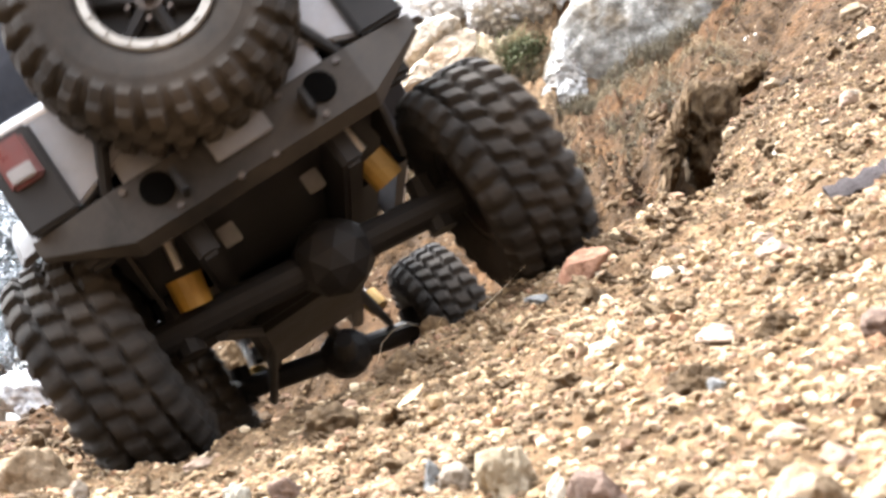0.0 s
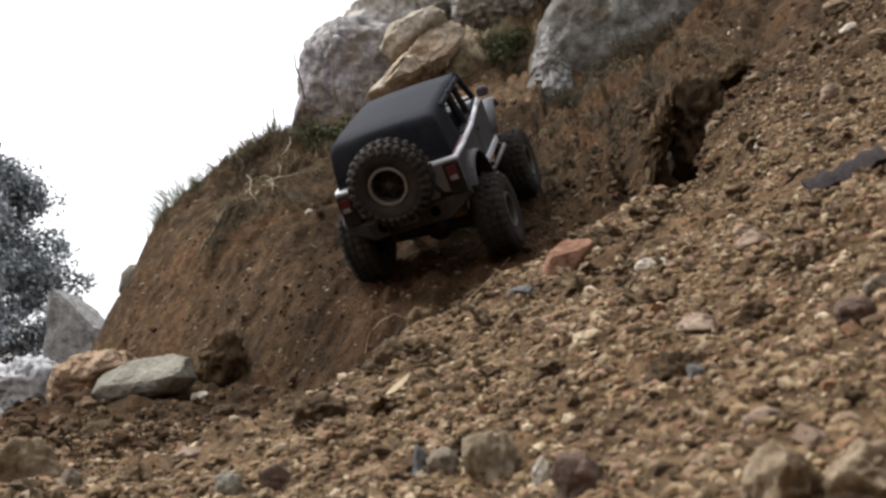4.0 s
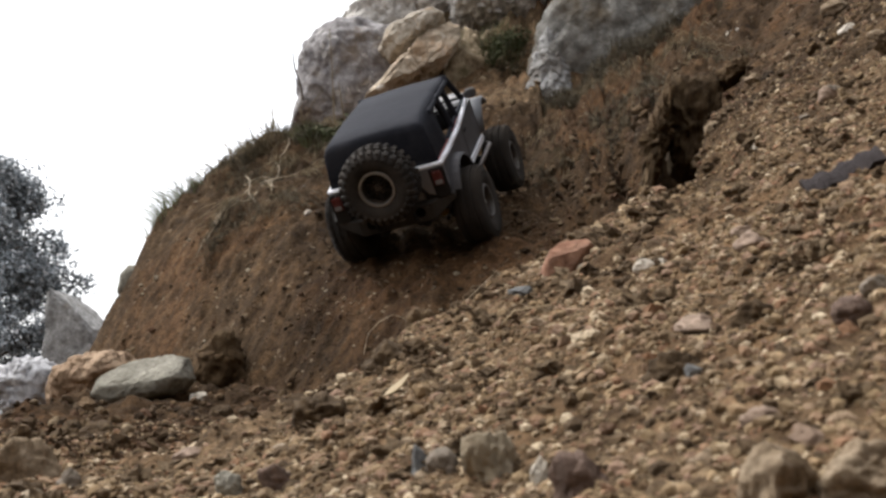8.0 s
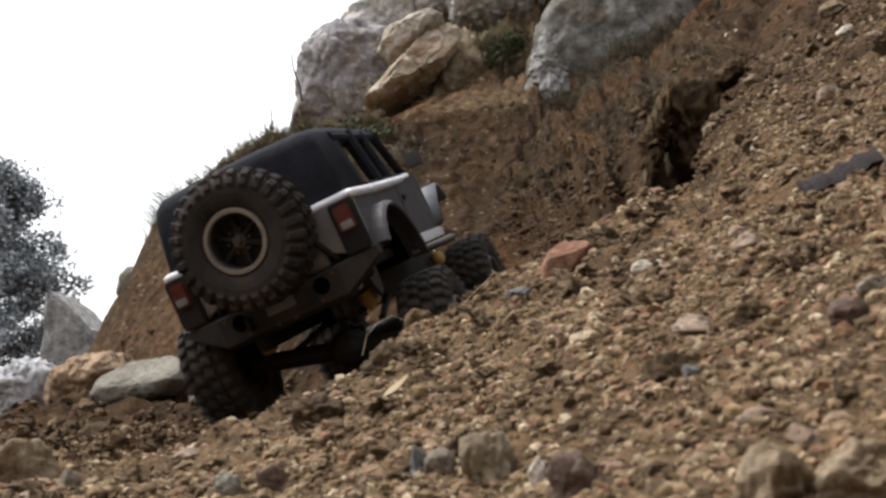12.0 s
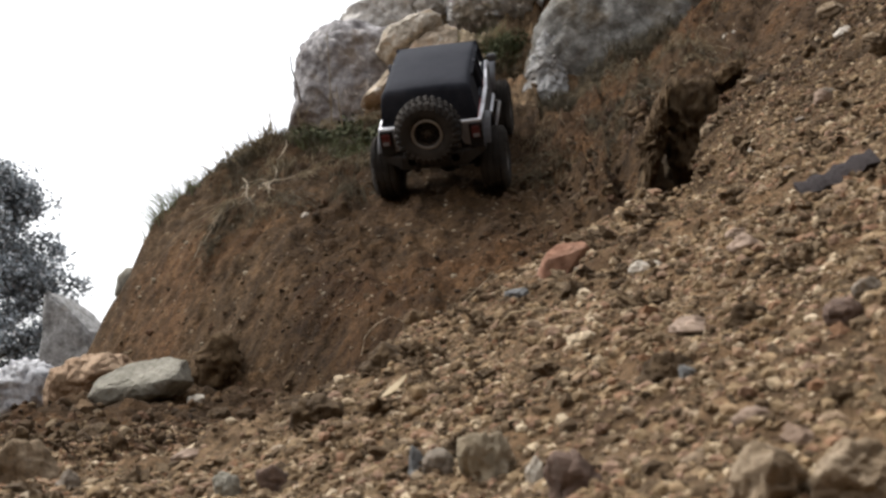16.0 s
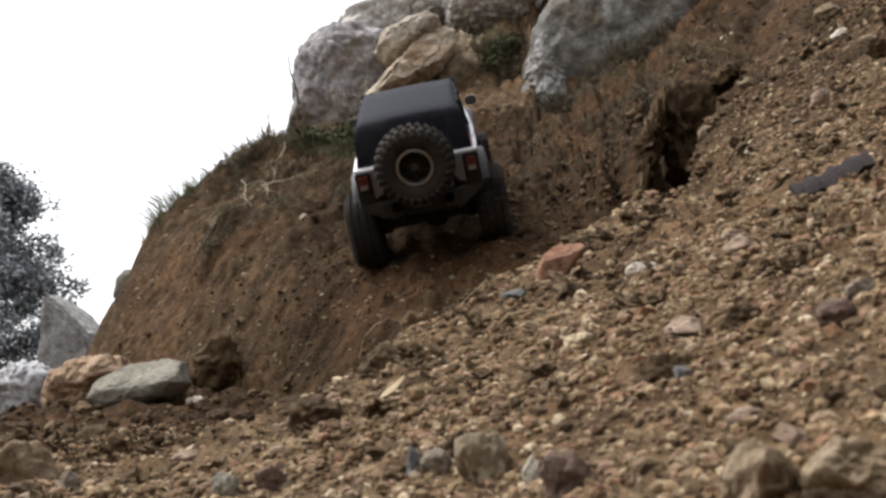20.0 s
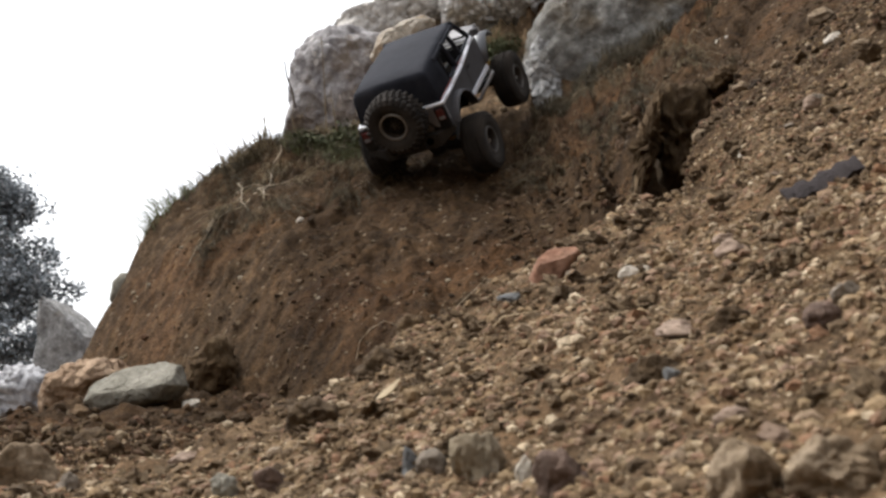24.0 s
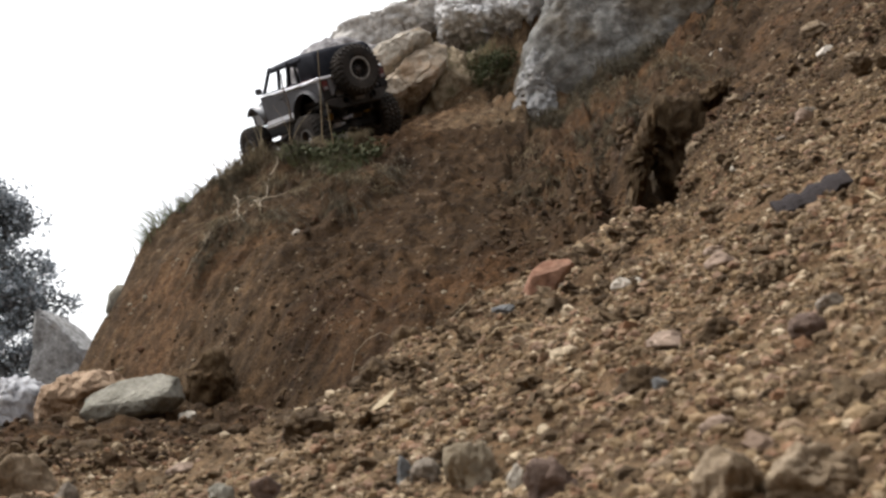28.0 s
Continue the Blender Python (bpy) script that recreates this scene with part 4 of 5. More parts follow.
        part("tow_tab", block((min(s * 0.028, s * 0.031), -0.111, 0.028), (max(s * 0.028, s * 0.031), -0.100, 0.040), 0.001), plastic, bumper)
    for x, z in ((-0.050, 0.044), (-0.022, 0.044), (0.022, 0.044), (0.050, 0.044), (-0.034, 0.027), (0.034, 0.027), (-0.008, 0.024), (0.008, 0.024)):
        part("bolt", rod((x, -0.1032, z), (x, -0.1005, z), 0.0015, 8), dark_metal, bumper)
    for x in (-0.062, 0.062):
        part("painted_bumper_slot", block((x - 0.006, -0.1035 + 0.006, 0.034), (x + 0.006, -0.094, 0.041), 0.0015), recess_shade, bumper)
    part("number_plate", block((-0.013, -0.1045, 0.033), (0.013, -0.1025, 0.045), 0.0006), plate_grey, bumper, "blank grey plate")
    part("spare_carrier", block((-0.012, -0.098, 0.06), (0.012, -0.088, 0.115), 0.002), plastic, car)
    part("carrier_shaft", rod((0, -0.112, 0.097), (0, -0.088, 0.097), 0.008, 14), plastic, car)
    # chassis below
    for s in (-1, 1):
        part("chassis_rail", block((min(s * 0.030, s * 0.040), -0.085, 0.008), (max(s * 0.030, s * 0.040), 0.31, 0.034), 0.002), plastic, car)
    part("skid_plate", block((-0.036, 0.07, 0.000), (0.036, 0.19, 0.012), 0.004), dusty_plastic, car)
    part("gearbox", block((-0.026, 0.10, 0.01), (0.026, 0.18, 0.04), 0.006), plastic, car)
    part("battery_tray", block((-0.034, -0.07, 0.03), (0.034, 0.06, 0.045), 0.003), plastic, car)
    part("inner_fender", block((-0.075, -0.06, 0.048), (0.075, 0.055, 0.056), 0.003), plastic, car)
    for s in (-1, 1):
        part("mud_guard", slab(bmesh.new(), [(-0.080, 0.050), (-0.02, 0.050), (-0.032, 0.016), (-0.044, 0.010)], s * 0.0625, s * 0.0645), dusty_plastic, car, "dusty grey guard plate inside the wheel")
        part("mount_tab", block((min(s * 0.018, s * 0.027), -0.04, 0.020), (max(s * 0.018, s * 0.027), -0.037, 0.030), 0.0006), seat_grey, car)
    axles = []
    for y in (-0.024, 0.266):
        bm = rod((-0.078, 0, 0), (0.078, 0, 0), 0.0085, 14)
        bmesh.ops.create_icosphere(bm, subdivisions=2, radius=0.019, matrix=pose(0.012, 0, 0) @ Matrix.Diagonal((1.05, 1.0, 1.0, 1)))
        rod((0.012, 0.015 if y < 0.1 else -0.015, 0), (0.012, 0.04 if y < 0.1 else -0.04, 0.004), 0.009, 12, 0.006, bm=bm)
        for s in (-1, 1):
            rod((s * 0.064, 0, -0.012), (s * 0.064, 0, 0.016), 0.007, 10, bm=bm)
        ax = part("axle", bm, plastic, car)
        ax.location = (0, y, 0)
        axles.append(ax)
        for s in (-1, 1):
            sy = -1 if y < 0.1 else 1
            top, low = Vector((s * 0.042, y + sy * 0.028, 0.064)), Vector((s * 0.052, y + sy * 0.012, 0.006))
            sh = part("shock", rod(top, top.lerp(low, 0.7), 0.0028, 10), chrome, car, "silver shock shaft with yellow body")
            part("shock_body", rod(top.lerp(low, 0.76), low, 0.0085, 14, 0.0078), yellow, sh, "yellow shock body")
            part("shock_cap", rod(top.lerp(low, -0.06), top.lerp(low, 0.14), 0.0062, 12), plastic, sh)
            part("link", rod((s * 0.030, y - sy * 0.125, 0.006), (s * 0.050, y, -0.008), 0.0033, 8), plastic, car)
    part("drive_shaft", rod((0.012, 0.016, 0.004), (0.004, 0.11, 0.018), 0.004, 10), dark_metal, car)
    part("drive_shaft", rod((0.012, 0.25, 0.004), (0.004, 0.18, 0.018), 0.004, 10), dark_metal, car)
    wheels = []
    for y, half in ((-0.024, 0.0965), (0.266, 0.089)):
        for s in (-1, 1):
            wheels.append((build_wheel(car, out=s), s * half, y))
    spare = build_wheel(car, "spare_wheel", out=-1)
    spare.matrix_basis = pose(0, -0.114, 0.097, 0, 0, 90)
    return car, wheels, axles


car, wheels, axles = build_car()


# ---- small stones and clods on the ground ----
def on_ground(x, y):
    return float(rough_land(np.array([x]), np.array([y]))[0])


def lay(name, x, y, size, turn, seed, mat, label, sink=0.42, level=4, category="stone", **kw):
    """A stone that lies on the ground, sunk a little into it."""
    kw.setdefault("rough", 0.3)
    return rock(name, (x, y, on_ground(x, y) + size[2] * (0.5 - sink)), size, turn, seed, mat, label, level=level, category=category, **kw)


tan_rubble = stone("tan_rubble", (0.1, 0.07, 0.042), (0.165, 0.122, 0.08), (0.24, 0.19, 0.135), 120.0, 500.0, relief=0.002)
umber_rubble = stone("umber_rubble", (0.06, 0.04, 0.03), (0.1, 0.068, 0.053), (0.16, 0.115, 0.092), 120.0, 500.0, relief=0.002)
grey_rubble = stone("grey_rubble", (0.1, 0.08, 0.06), (0.15, 0.125, 0.1), (0.21, 0.18, 0.15), 120.0, 500.0, relief=0.002)
lay("stone", 0.0086, 0.2137, (0.0119, 0.0102, 0.0148), (0, -8, 67), 31, buff_stone, "buff rounded stone among rubble", boxy=4, level=5, crag=0.012, sink=0.35)
lay("stone", -0.0062, 0.2364, (0.0042, 0.0036, 0.0092), (0, 6, 104), 32, blue_stone, "small bluish grey upright stone", boxy=4, sink=0.35)
lay("stone", -0.0007, 0.2304, (0.0079, 0.0068, 0.0079), (0, -8, 141), 33, grey_rubble, "grey-brown stone beside a bluish one", sink=0.35)
lay("stone", 0.0206, 0.1696, (0.0087, 0.0074, 0.0102), (0, 6, 178), 34, umber_rubble, "dark reddish brown stone near the slope's foot", boxy=4, level=5, crag=0.012, sink=0.35)
lay("stone", 0.0157, 0.1888, (0.0038, 0.0032, 0.0058), (0, -8, 215), 35, white_stone, "small white angular stone chip", sink=0.35)
lay("stone", 0.0415, 0.1390, (0.0150, 0.0110, 0.0110), (0, -20, 252), 36, tan_rubble, "buff stone with ochre stains", level=5, crag=0.03, sink=0.48)
lay("stone", 0.0500, 0.1340, (0.0165, 0.0115, 0.0098), (0, -20, 289), 37, tan_rubble, "dusty tan near stone", level=5, crag=0.02, sink=0.50)
lay("stone", 0.0585, 0.2530, (0.0105, 0.0090, 0.0052), (0, 6, 326), 38, pink_stone, "pale pinkish flat stone on the slope", boxy=5, sink=0.35)
lay("stone", 0.0642, 0.3454, (0.0077, 0.0066, 0.0056), (0, -8, 3), 39, white_stone, "cream pebble on the slope", sink=0.35)
lay("stone", 0.1743, 0.5885, (0.0046, 0.0039, 0.0115), (0, 6, 40), 40, white_stone, "upright white pebble on the slope", sink=0.35)
lay("stone", -0.237, 1.805, (0.017, 0.012, 0.012), (0, -20, 0), 41, white_stone, "white pebble stuck in the bank")
lay("stone", -0.3114, 1.3567, (0.0256, 0.0219, 0.0176), (0, 6, 114), 42, white_stone, "white stone at the foot of the bank", boxy=5, sink=0.35)
lay("stone", -0.540, 1.985, (0.014, 0.012, 0.012), (0, 0, 0), 43, buff_stone, "cream pebble stuck in the bank")
lay("stone", 0.0298, 0.4128, (0.0110, 0.0094, 0.0060), (0, 6, 188), 44, blue_stone, "dark slate chip on the slope", boxy=5, sink=0.35)
lay("stone", -0.1503, 0.3908, (0.0260, 0.0223, 0.0255), (0, -8, 225), 45, tan_rubble, "tan stone at the edge of the rubble", sink=0.40)
lay("stone", -0.1120, 0.3268, (0.0080, 0.0068, 0.0085), (0, 6, 262), 46, grey_rubble, "small smooth grey stone", sink=0.35)
lay("stone", -0.095, 0.402, (0.012, 0.01, 0.006), (0, -20, 0), 47, pink_stone, "pinkish flat stone among rubble")
lay("stone", -0.0435, 0.2865, (0.0099, 0.0084, 0.0084), (0, 6, 336), 48, umber_rubble, "dull red stone among rubble", boxy=4, sink=0.35)
lay("stone", -0.0565, 0.2855, (0.0079, 0.0068, 0.0097), (0, -8, 13), 49, olive_stone, "small olive brown stone", sink=0.35)
lay("stone", 0.0453, 0.2006, (0.0038, 0.0032, 0.0036), (0, 6, 50), 50, blue_stone, "flat bluish stone chip", boxy=5, sink=0.35)
lay("stone", 0.0838, 0.2938, (0.0114, 0.0098, 0.0072), (0, -8, 87), 51, pink_stone, "dull purple stone on the slope", sink=0.35)
lay("stone", 0.2419, 0.6598, (0.0161, 0.0138, 0.0107), (0, 6, 124), 52, pink_stone, "dull purple flat stone on the slope", boxy=4, sink=0.35)
lay("stone", 0.0480, 0.1682, (0.0073, 0.0062, 0.0046), (0, -8, 161), 53, pink_stone, "pinkish grey rubble stone", sink=0.35)
lay("stone", 0.0753, 0.1988, (0.0099, 0.0085, 0.0065), (0, 6, 198), 54, umber_rubble, "dull red stone half buried", sink=0.35)
lay("stone", 0.0812, 0.2035, (0.0068, 0.0058, 0.0056), (0, -8, 235), 55, grey_rubble, "bluish grey stone half buried", sink=0.35)
for x, y, s, seed in ((-0.041, 0.352, 0.018, 61), (0.046, 0.222, 0.011, 62), (-0.02, 0.40, 0.02, 63), (0.066, 0.232, 0.009, 64), (-0.30, 0.95, 0.035, 65), (-0.36, 1.05, 0.03, 66), (-0.10, 0.62, 0.03, 67),
                      (0.10, 1.05, 0.03, 68), (0.17, 1.2, 0.035, 69), (-0.02, 0.455, 0.022, 70), (-0.25, 1.2, 0.03, 71)):
    lay("earth_clod", x, y, (s * 1.2, s, s * 0.9), (0, 0, seed * 37 % 360), seed, clod_earth, "dark crumbly clod of earth", rough=0.35, grain=3.0, category="earth clod")

lay("stone", 0.5342, 1.9022, (0.0326, 0.0271, 0.0204), (0, -20, 0), 210, white_stone, "pale stone in the upper slope", boxy=4)
lay("stone", 0.4409, 1.1563, (0.0314, 0.0261, 0.0196), (0, -20, 40), 211, tan_rubble, "tan stone at the top of the slope", boxy=4)
lay("stone", 0.2577, 0.6946, (0.0160, 0.0133, 0.0100), (0, -20, 80), 212, grey_rubble, "grey-brown stone on the upper slope", boxy=4)
lay("stone", 0.3483, 0.8292, (0.0171, 0.0143, 0.0107), (0, -20, 120), 213, tan_rubble, "tan stone at the top of the slope", boxy=4)
lay("stone", 0.3619, 1.0857, (0.0189, 0.0157, 0.0118), (0, -20, 160), 214, tan_rubble, "tan stone on the upper slope", boxy=4)
lay("stone", 0.3288, 1.0987, (0.0218, 0.0182, 0.0136), (0, -20, 200), 215, tan_rubble, "tan stone beside a hollow", boxy=4)
lay("stone", 0.0704, 0.3466, (0.0049, 0.0041, 0.0031), (0, -20, 240), 216, white_stone, "cream stone on the slope", boxy=4)
lay("stone", 0.0923, 0.3339, (0.0075, 0.0062, 0.0047), (0, -20, 280), 217, pink_stone, "dull purple stone on the slope", boxy=4)
lay("stone", 0.3744, 0.9598, (0.0157, 0.0131, 0.0098), (0, -20, 320), 218, white_stone, "pale stone in the upper slope", boxy=4)
lay("stone", 0.2166, 0.6297, (0.0084, 0.0070, 0.0053), (0, -20, 360), 219, grey_rubble, "small grey stone on the upper slope", boxy=4)

rng = np.random.default_rng(4)


def grit_material(name="grit", tone=1.0):
    """Grains of many browns, each of one colour; tone 1 is dry, lower is moist."""
    m, nt, b = material(name, 0.92)
    b.inputs["Specular IOR Level"].default_value = 0.1
    where = place_of(nt)
    g = nt.nodes.new("ShaderNodeNewGeometry")
    col = ramp(nt, g.outputs["Random Per Island"], [(0.0, (0.045, 0.03, 0.017)), (0.25, (0.10, 0.068, 0.04)), (0.5, (0.16, 0.112, 0.064)), (0.62, (0.205, 0.143, 0.083)), (0.7, (0.17, 0.112, 0.078)), (0.8, (0.155, 0.086, 0.049)), (0.88, (0.205, 0.155, 0.105)), (0.95, (0.27, 0.205, 0.13)), (1.0, (0.37, 0.3, 0.21))])
    col = mixed(nt, 0.8, col, ramp(nt, noise_at(nt, where, 420.0, 4.0, 0.7), [(0.3, (0.5,)), (0.5, (1.0,)), (0.7, (1.5,))]), "MULTIPLY")
    col = mixed(nt, 1.0, col, (tone, tone * (0.9 + 0.1 * tone), tone * (0.8 + 0.2 * tone)), "MULTIPLY")
    nt.links.new(col, b.inputs["Base Color"])
    bump(nt, b, noise_at(nt, where, 700.0, 4.0, 0.7), 0.6, 0.0015)
    return m


def pebble_material():
    m, nt, b = material("pebble", 0.92)
    b.inputs["Specular IOR Level"].default_value = 0.1
    where = place_of(nt)
    g = nt.nodes.new("ShaderNodeObjectInfo")
    col = ramp(nt, g.outputs["Random"], [(0.0, (0.06, 0.039, 0.023)), (0.3, (0.14, 0.095, 0.056)), (0.55, (0.215, 0.15, 0.092)), (0.72, (0.29, 0.215, 0.14)), (0.84, (0.19, 0.1, 0.062)), (0.92, (0.22, 0.18, 0.14)), (1.0, (0.37, 0.3, 0.21))])
    col = mixed(nt, 0.8, col, ramp(nt, noise_at(nt, where, 400.0, 4.0, 0.7), [(0.3, (0.5,)), (0.5, (1.0,)), (0.7, (1.5,))]), "MULTIPLY")
    nt.links.new(col, b.inputs["Base Color"])
    bump(nt, b, noise_at(nt, where, 600.0, 4.0, 0.7), 0.6, 0.0015)
    return m


grit, pebble_mat = grit_material("grit", 1.1), pebble_material()


def shapes(level, count, seed, rough=0.6):
    """Some rough stone shapes of unit size, as arrays."""
    out = []
    for k in range(count):
        me = rock_mesh("shape", (1, 1, 1), seed + k, grit, level, facets=6, rough=rough, bite=0.9, grain=2.2)
        co = np.zeros(len(me.vertices) * 3)
        me.vertices.foreach_get("co", co)
        tri = np.zeros(len(me.polygons) * 3, dtype=np.int32)
        me.polygons.foreach_get("vertices", tri)
        out.append((co.reshape(-1, 3), tri.reshape(-1, 3)))
        bpy.data.meshes.remove(me)
    return out


def strewn(name, spots, sizes, forms, mat, label, flat=(0.65, 1.0), sink=0.0):
    """Many stones in one mesh."""
    vs, fs, base = [], [], 0
    xs, ys = spots
    zs = rough_land(xs, ys)
    for x, y, z, s in zip(xs, ys, zs, sizes):
        co, tri = forms[rng.integers(len(forms))]
        a, b, c = rng.uniform(0, 6.283), rng.uniform(-0.5, 0.5), rng.uniform(*flat)
        ca, sa = math.cos(a), math.sin(a)
        p = co * np.array([s * rng.uniform(0.8, 1.4), s, s * c])
        q = np.stack([p[:, 0] * ca - p[:, 1] * sa, p[:, 0] * sa + p[:, 1] * ca, p[:, 2] + p[:, 0] * b], 1)
        vs.append(q + np.array([x, y, z + s * c * (rng.uniform(-0.12, 0.22) - sink)]))
        fs.append(tri + base)
        base += len(co)
    me = bpy.data.meshes.new(name)
    V, T = np.concatenate(vs), np.concatenate(fs).astype(np.int32)
    me.vertices.add(len(V))
    me.vertices.foreach_set("co", V.ravel())
    me.loops.add(T.size)
    me.loops.foreach_set("vertex_index", T.ravel())
    me.polygons.add(len(T))
    me.polygons.foreach_set("loop_start", np.arange(0, T.size, 3, dtype=np.int32))
    me.update(calc_edges=True)
    me.polygons.foreach_set("use_smooth", np.zeros(len(T), dtype=bool))
    me.materials.append(mat)
    return tagged(new(name, me), label, "gravel", kind="stuff")


def spots_in(n, x0, x1, y0, y1, keep):
    xs, ys = rng.uniform(x0, x1, n * 4), y0 * (y1 / y0) ** rng.uniform(0, 1, n * 4)
    ok = rng.uniform(0, 1, n * 4) < keep(xs, ys)
    return xs[ok][:n], ys[ok][:n]


def looseness(x, y):
    return np.clip((rubble_slope(x, y) - bank(x, y)) / 0.04 + 0.75, 0.05, 1) * np.clip(0.75 + fbm(x, y, 0.1, 2, 77), 0.2, 1)


crumb = grit_material("crumb", 0.42)


def fan(n, y0, y1, floor=0.05, power=1.0):
    """Spots on the slope before the eye, spread evenly over its ground or, with power over one, denser towards the far end."""
    y = (y0 ** (power + 1) + (y1 ** (power + 1) - y0 ** (power + 1)) * rng.uniform(0, 1, n * 4)) ** (1 / (power + 1))
    x = rng.uniform(-0.47, 0.49, n * 4) * np.maximum(y, 0.12)
    ok = rng.uniform(0, 1, n * 4) < np.maximum(looseness(x, y), floor)
    return x[ok][:n], y[ok][:n]


def sizes(n, mid_size, spread, least, most):
    return np.clip(mid_size * np.exp(rng.normal(0, spread, n)), least, most)


tiny, mid, big = shapes(0, 16, 500), shapes(1, 16, 540), shapes(2, 8, 580, 1.0)
for n, y0, y1, size, forms, text in ((11000, 0.09, 0.24, 0.0012, tiny, "fine rough brown grit close by"), (7000, 0.10, 0.36, 0.0017, mid, "rough brown crumbs close by"),
                                     (22000, 0.20, 0.48, 0.0014, tiny, "fine brown grit on the loose slope"), (6000, 0.28, 0.66, 0.0023, mid, "brown and buff gravel on the loose slope"),
                                     (24000, 0.42, 0.80, 0.0018, tiny, "fine brown grit on the upper slope"), (16000, 0.65, 1.10, 0.0025, tiny, "brown gravel on the upper slope")):
    s = fan(n, y0, y1)
    strewn("gravel", s, sizes(len(s[0]), size, 0.52, size * 0.4, size * 2.8), forms, grit, text, sink=0.12)
s = spots_in(3000, -0.75, 0.7, 0.8, 2.3, lambda x, y: np.clip(looseness(x, y) * 0.6 + 0.16, 0, 1))
strewn("gravel", s, sizes(len(s[0]), 0.005, 0.5, 0.0025, 0.016), mid, crumb, "brown crumbs on the bank and gully", sink=0.2)
s = spots_in(1100, -0.66, -0.02, 0.60, 1.5, lambda x, y: np.where(bank(x, y) < 0.13, 1.0, 0.05))
strewn("clods", s, sizes(len(s[0]), 0.0065, 0.55, 0.003, 0.02), big, grit_material("gully_clod", 0.55), "dark clumps of earth in the gully", flat=(0.8, 1.1))
s = spots_in(9000, -0.66, 0.62, 0.85, 2.25, lambda x, y: np.where(bank(x, y) > 0.12, np.clip(0.45 + fbm(x, y, 0.2, 2, 66), 0.05, 1), 0.4) * np.where(x > 0.1, 1.0, 0.45))
strewn("gravel", s, sizes(len(s[0]), 0.0042, 0.45, 0.002, 0.012), tiny, crumb, "fine brown crumbs stuck on the bank", sink=0.22)
s = spots_in(900, 0.10, 0.42, 1.0, 1.95, lambda x, y: np.where(bank(x, y) > rubble_slope(x, y), 0.9, 0.02) * (np.hypot((x - 0.335) / 0.065, (y - 1.43) / 0.2) > 1))
strewn("clods", s, sizes(len(s[0]), 0.008, 0.5, 0.004, 0.024), big, grit_material("bank_clod", 0.4), "crumbly brown clods on the bank beside a hollow", flat=(0.8, 1.1), sink=0.2)
s = spots_in(900, -1.6, 0.3, 0.9, 4.0, lambda x, y: np.where(bank(x, y) < 0.15, 0.8, 0.1))
strewn("gravel", s, sizes(len(s[0]), 0.010, 0.4, 0.005, 0.026), mid, crumb, "brown crumbs of earth on the flat ground", flat=(0.7, 1.0))
s = fan(560, 0.13, 1.0, power=0.6)
strewn("clods", s, sizes(len(s[0]), 0.009, 0.5, 0.004, 0.02) * (0.35 + 0.8 * s[1]), shapes(3, 8, 620, 1.5), moist_clod, "dark crumbly lumps of moist earth in the rubble", flat=(0.6, 0.9), sink=0.12)
s = spots_in(170, -0.06, 0.12, 0.34, 0.54, lambda x, y: np.where((x > -0.03 + 0.6 * (y - 0.42)) & (x < 0.10 + 0.3 * (y - 0.42)), 0.9, 0.1))
strewn("clods", s, sizes(len(s[0]), 0.0042, 0.45, 0.002, 0.009), shapes(2, 8, 660, 1.5), moist_clod, "small dark lumps of moist earth along the rubble's crest", flat=(0.6, 0.9), sink=0.1)
s = spots_in(60, -0.64, 0.1, 1.3, 2.15, lambda x, y: np.where(bank(x, y) > 0.15, np.where(x < -0.3, 1.0, 0.35), 0.0))
strewn("stone_chips", s, sizes(len(s[0]), 0.006, 0.4, 0.003, 0.012), mid, buff_stone, "pale stone chips stuck in the bank", flat=(0.5, 0.9), sink=0.1)
# the largest pebbles singly, on shared shapes
forms = [rock_mesh("pebble", (1, 1, 0.7), 700 + k, pebble_mat, 2, facets=10, rough=0.6, bite=0.8, grain=2.8, boxy=(0, 5, 3)[k % 3]) for k in range(14)]
for f in forms:
    f.polygons.foreach_set("use_smooth", np.zeros(len(f.polygons), dtype=bool))
xs, ys = fan(295, 0.12, 0.62)
for k, (x, y) in enumerate(zip(xs, ys)):
    ob = new("pebble", forms[k % 14])
    size = float(np.clip(0.0055 * math.exp(rng.normal(0, 0.35)), 0.003, 0.009)) * (0.5 + 0.55 * y)
    ob.matrix_basis = pose(x, y, on_ground(x, y) + size * 0.02, rng.uniform(-25, 25), rng.uniform(-25, 25), rng.uniform(0, 360)) @ Matrix.Diagonal((size * rng.uniform(0.9, 1.6), size, size, 1))
    ob.parent = ground

# ---- straw, bark, dry leaf ----
straw = plain("straw", (0.3, 0.235, 0.14), 0.8, 0.0, 0.2, 80.0)
green = plain("grass_green", (0.07, 0.085, 0.025), 0.7, 0.0, 0.4, 60.0, dirt=(0.16, 0.13, 0.06))
dry_grass = plain("dry_grass", (0.13, 0.1, 0.05), 0.85, 0.0, 0.4, 60.0)
bark_mat = plain("bark", (0.024, 0.0195, 0.020), 0.85, 0.0, 0.3, 220.0, 0.002, dirt=(0.045, 0.037, 0.034), gloss=0.1)
fibre = plain("fibre", (0.05, 0.038, 0.018), 0.9, 0.0, 0.5, 40.0, dirt=(0.1, 0.075, 0.035))
root_mat = plain("root", (0.3, 0.25, 0.18), 0.85, 0.0, 0.4, 120.0)


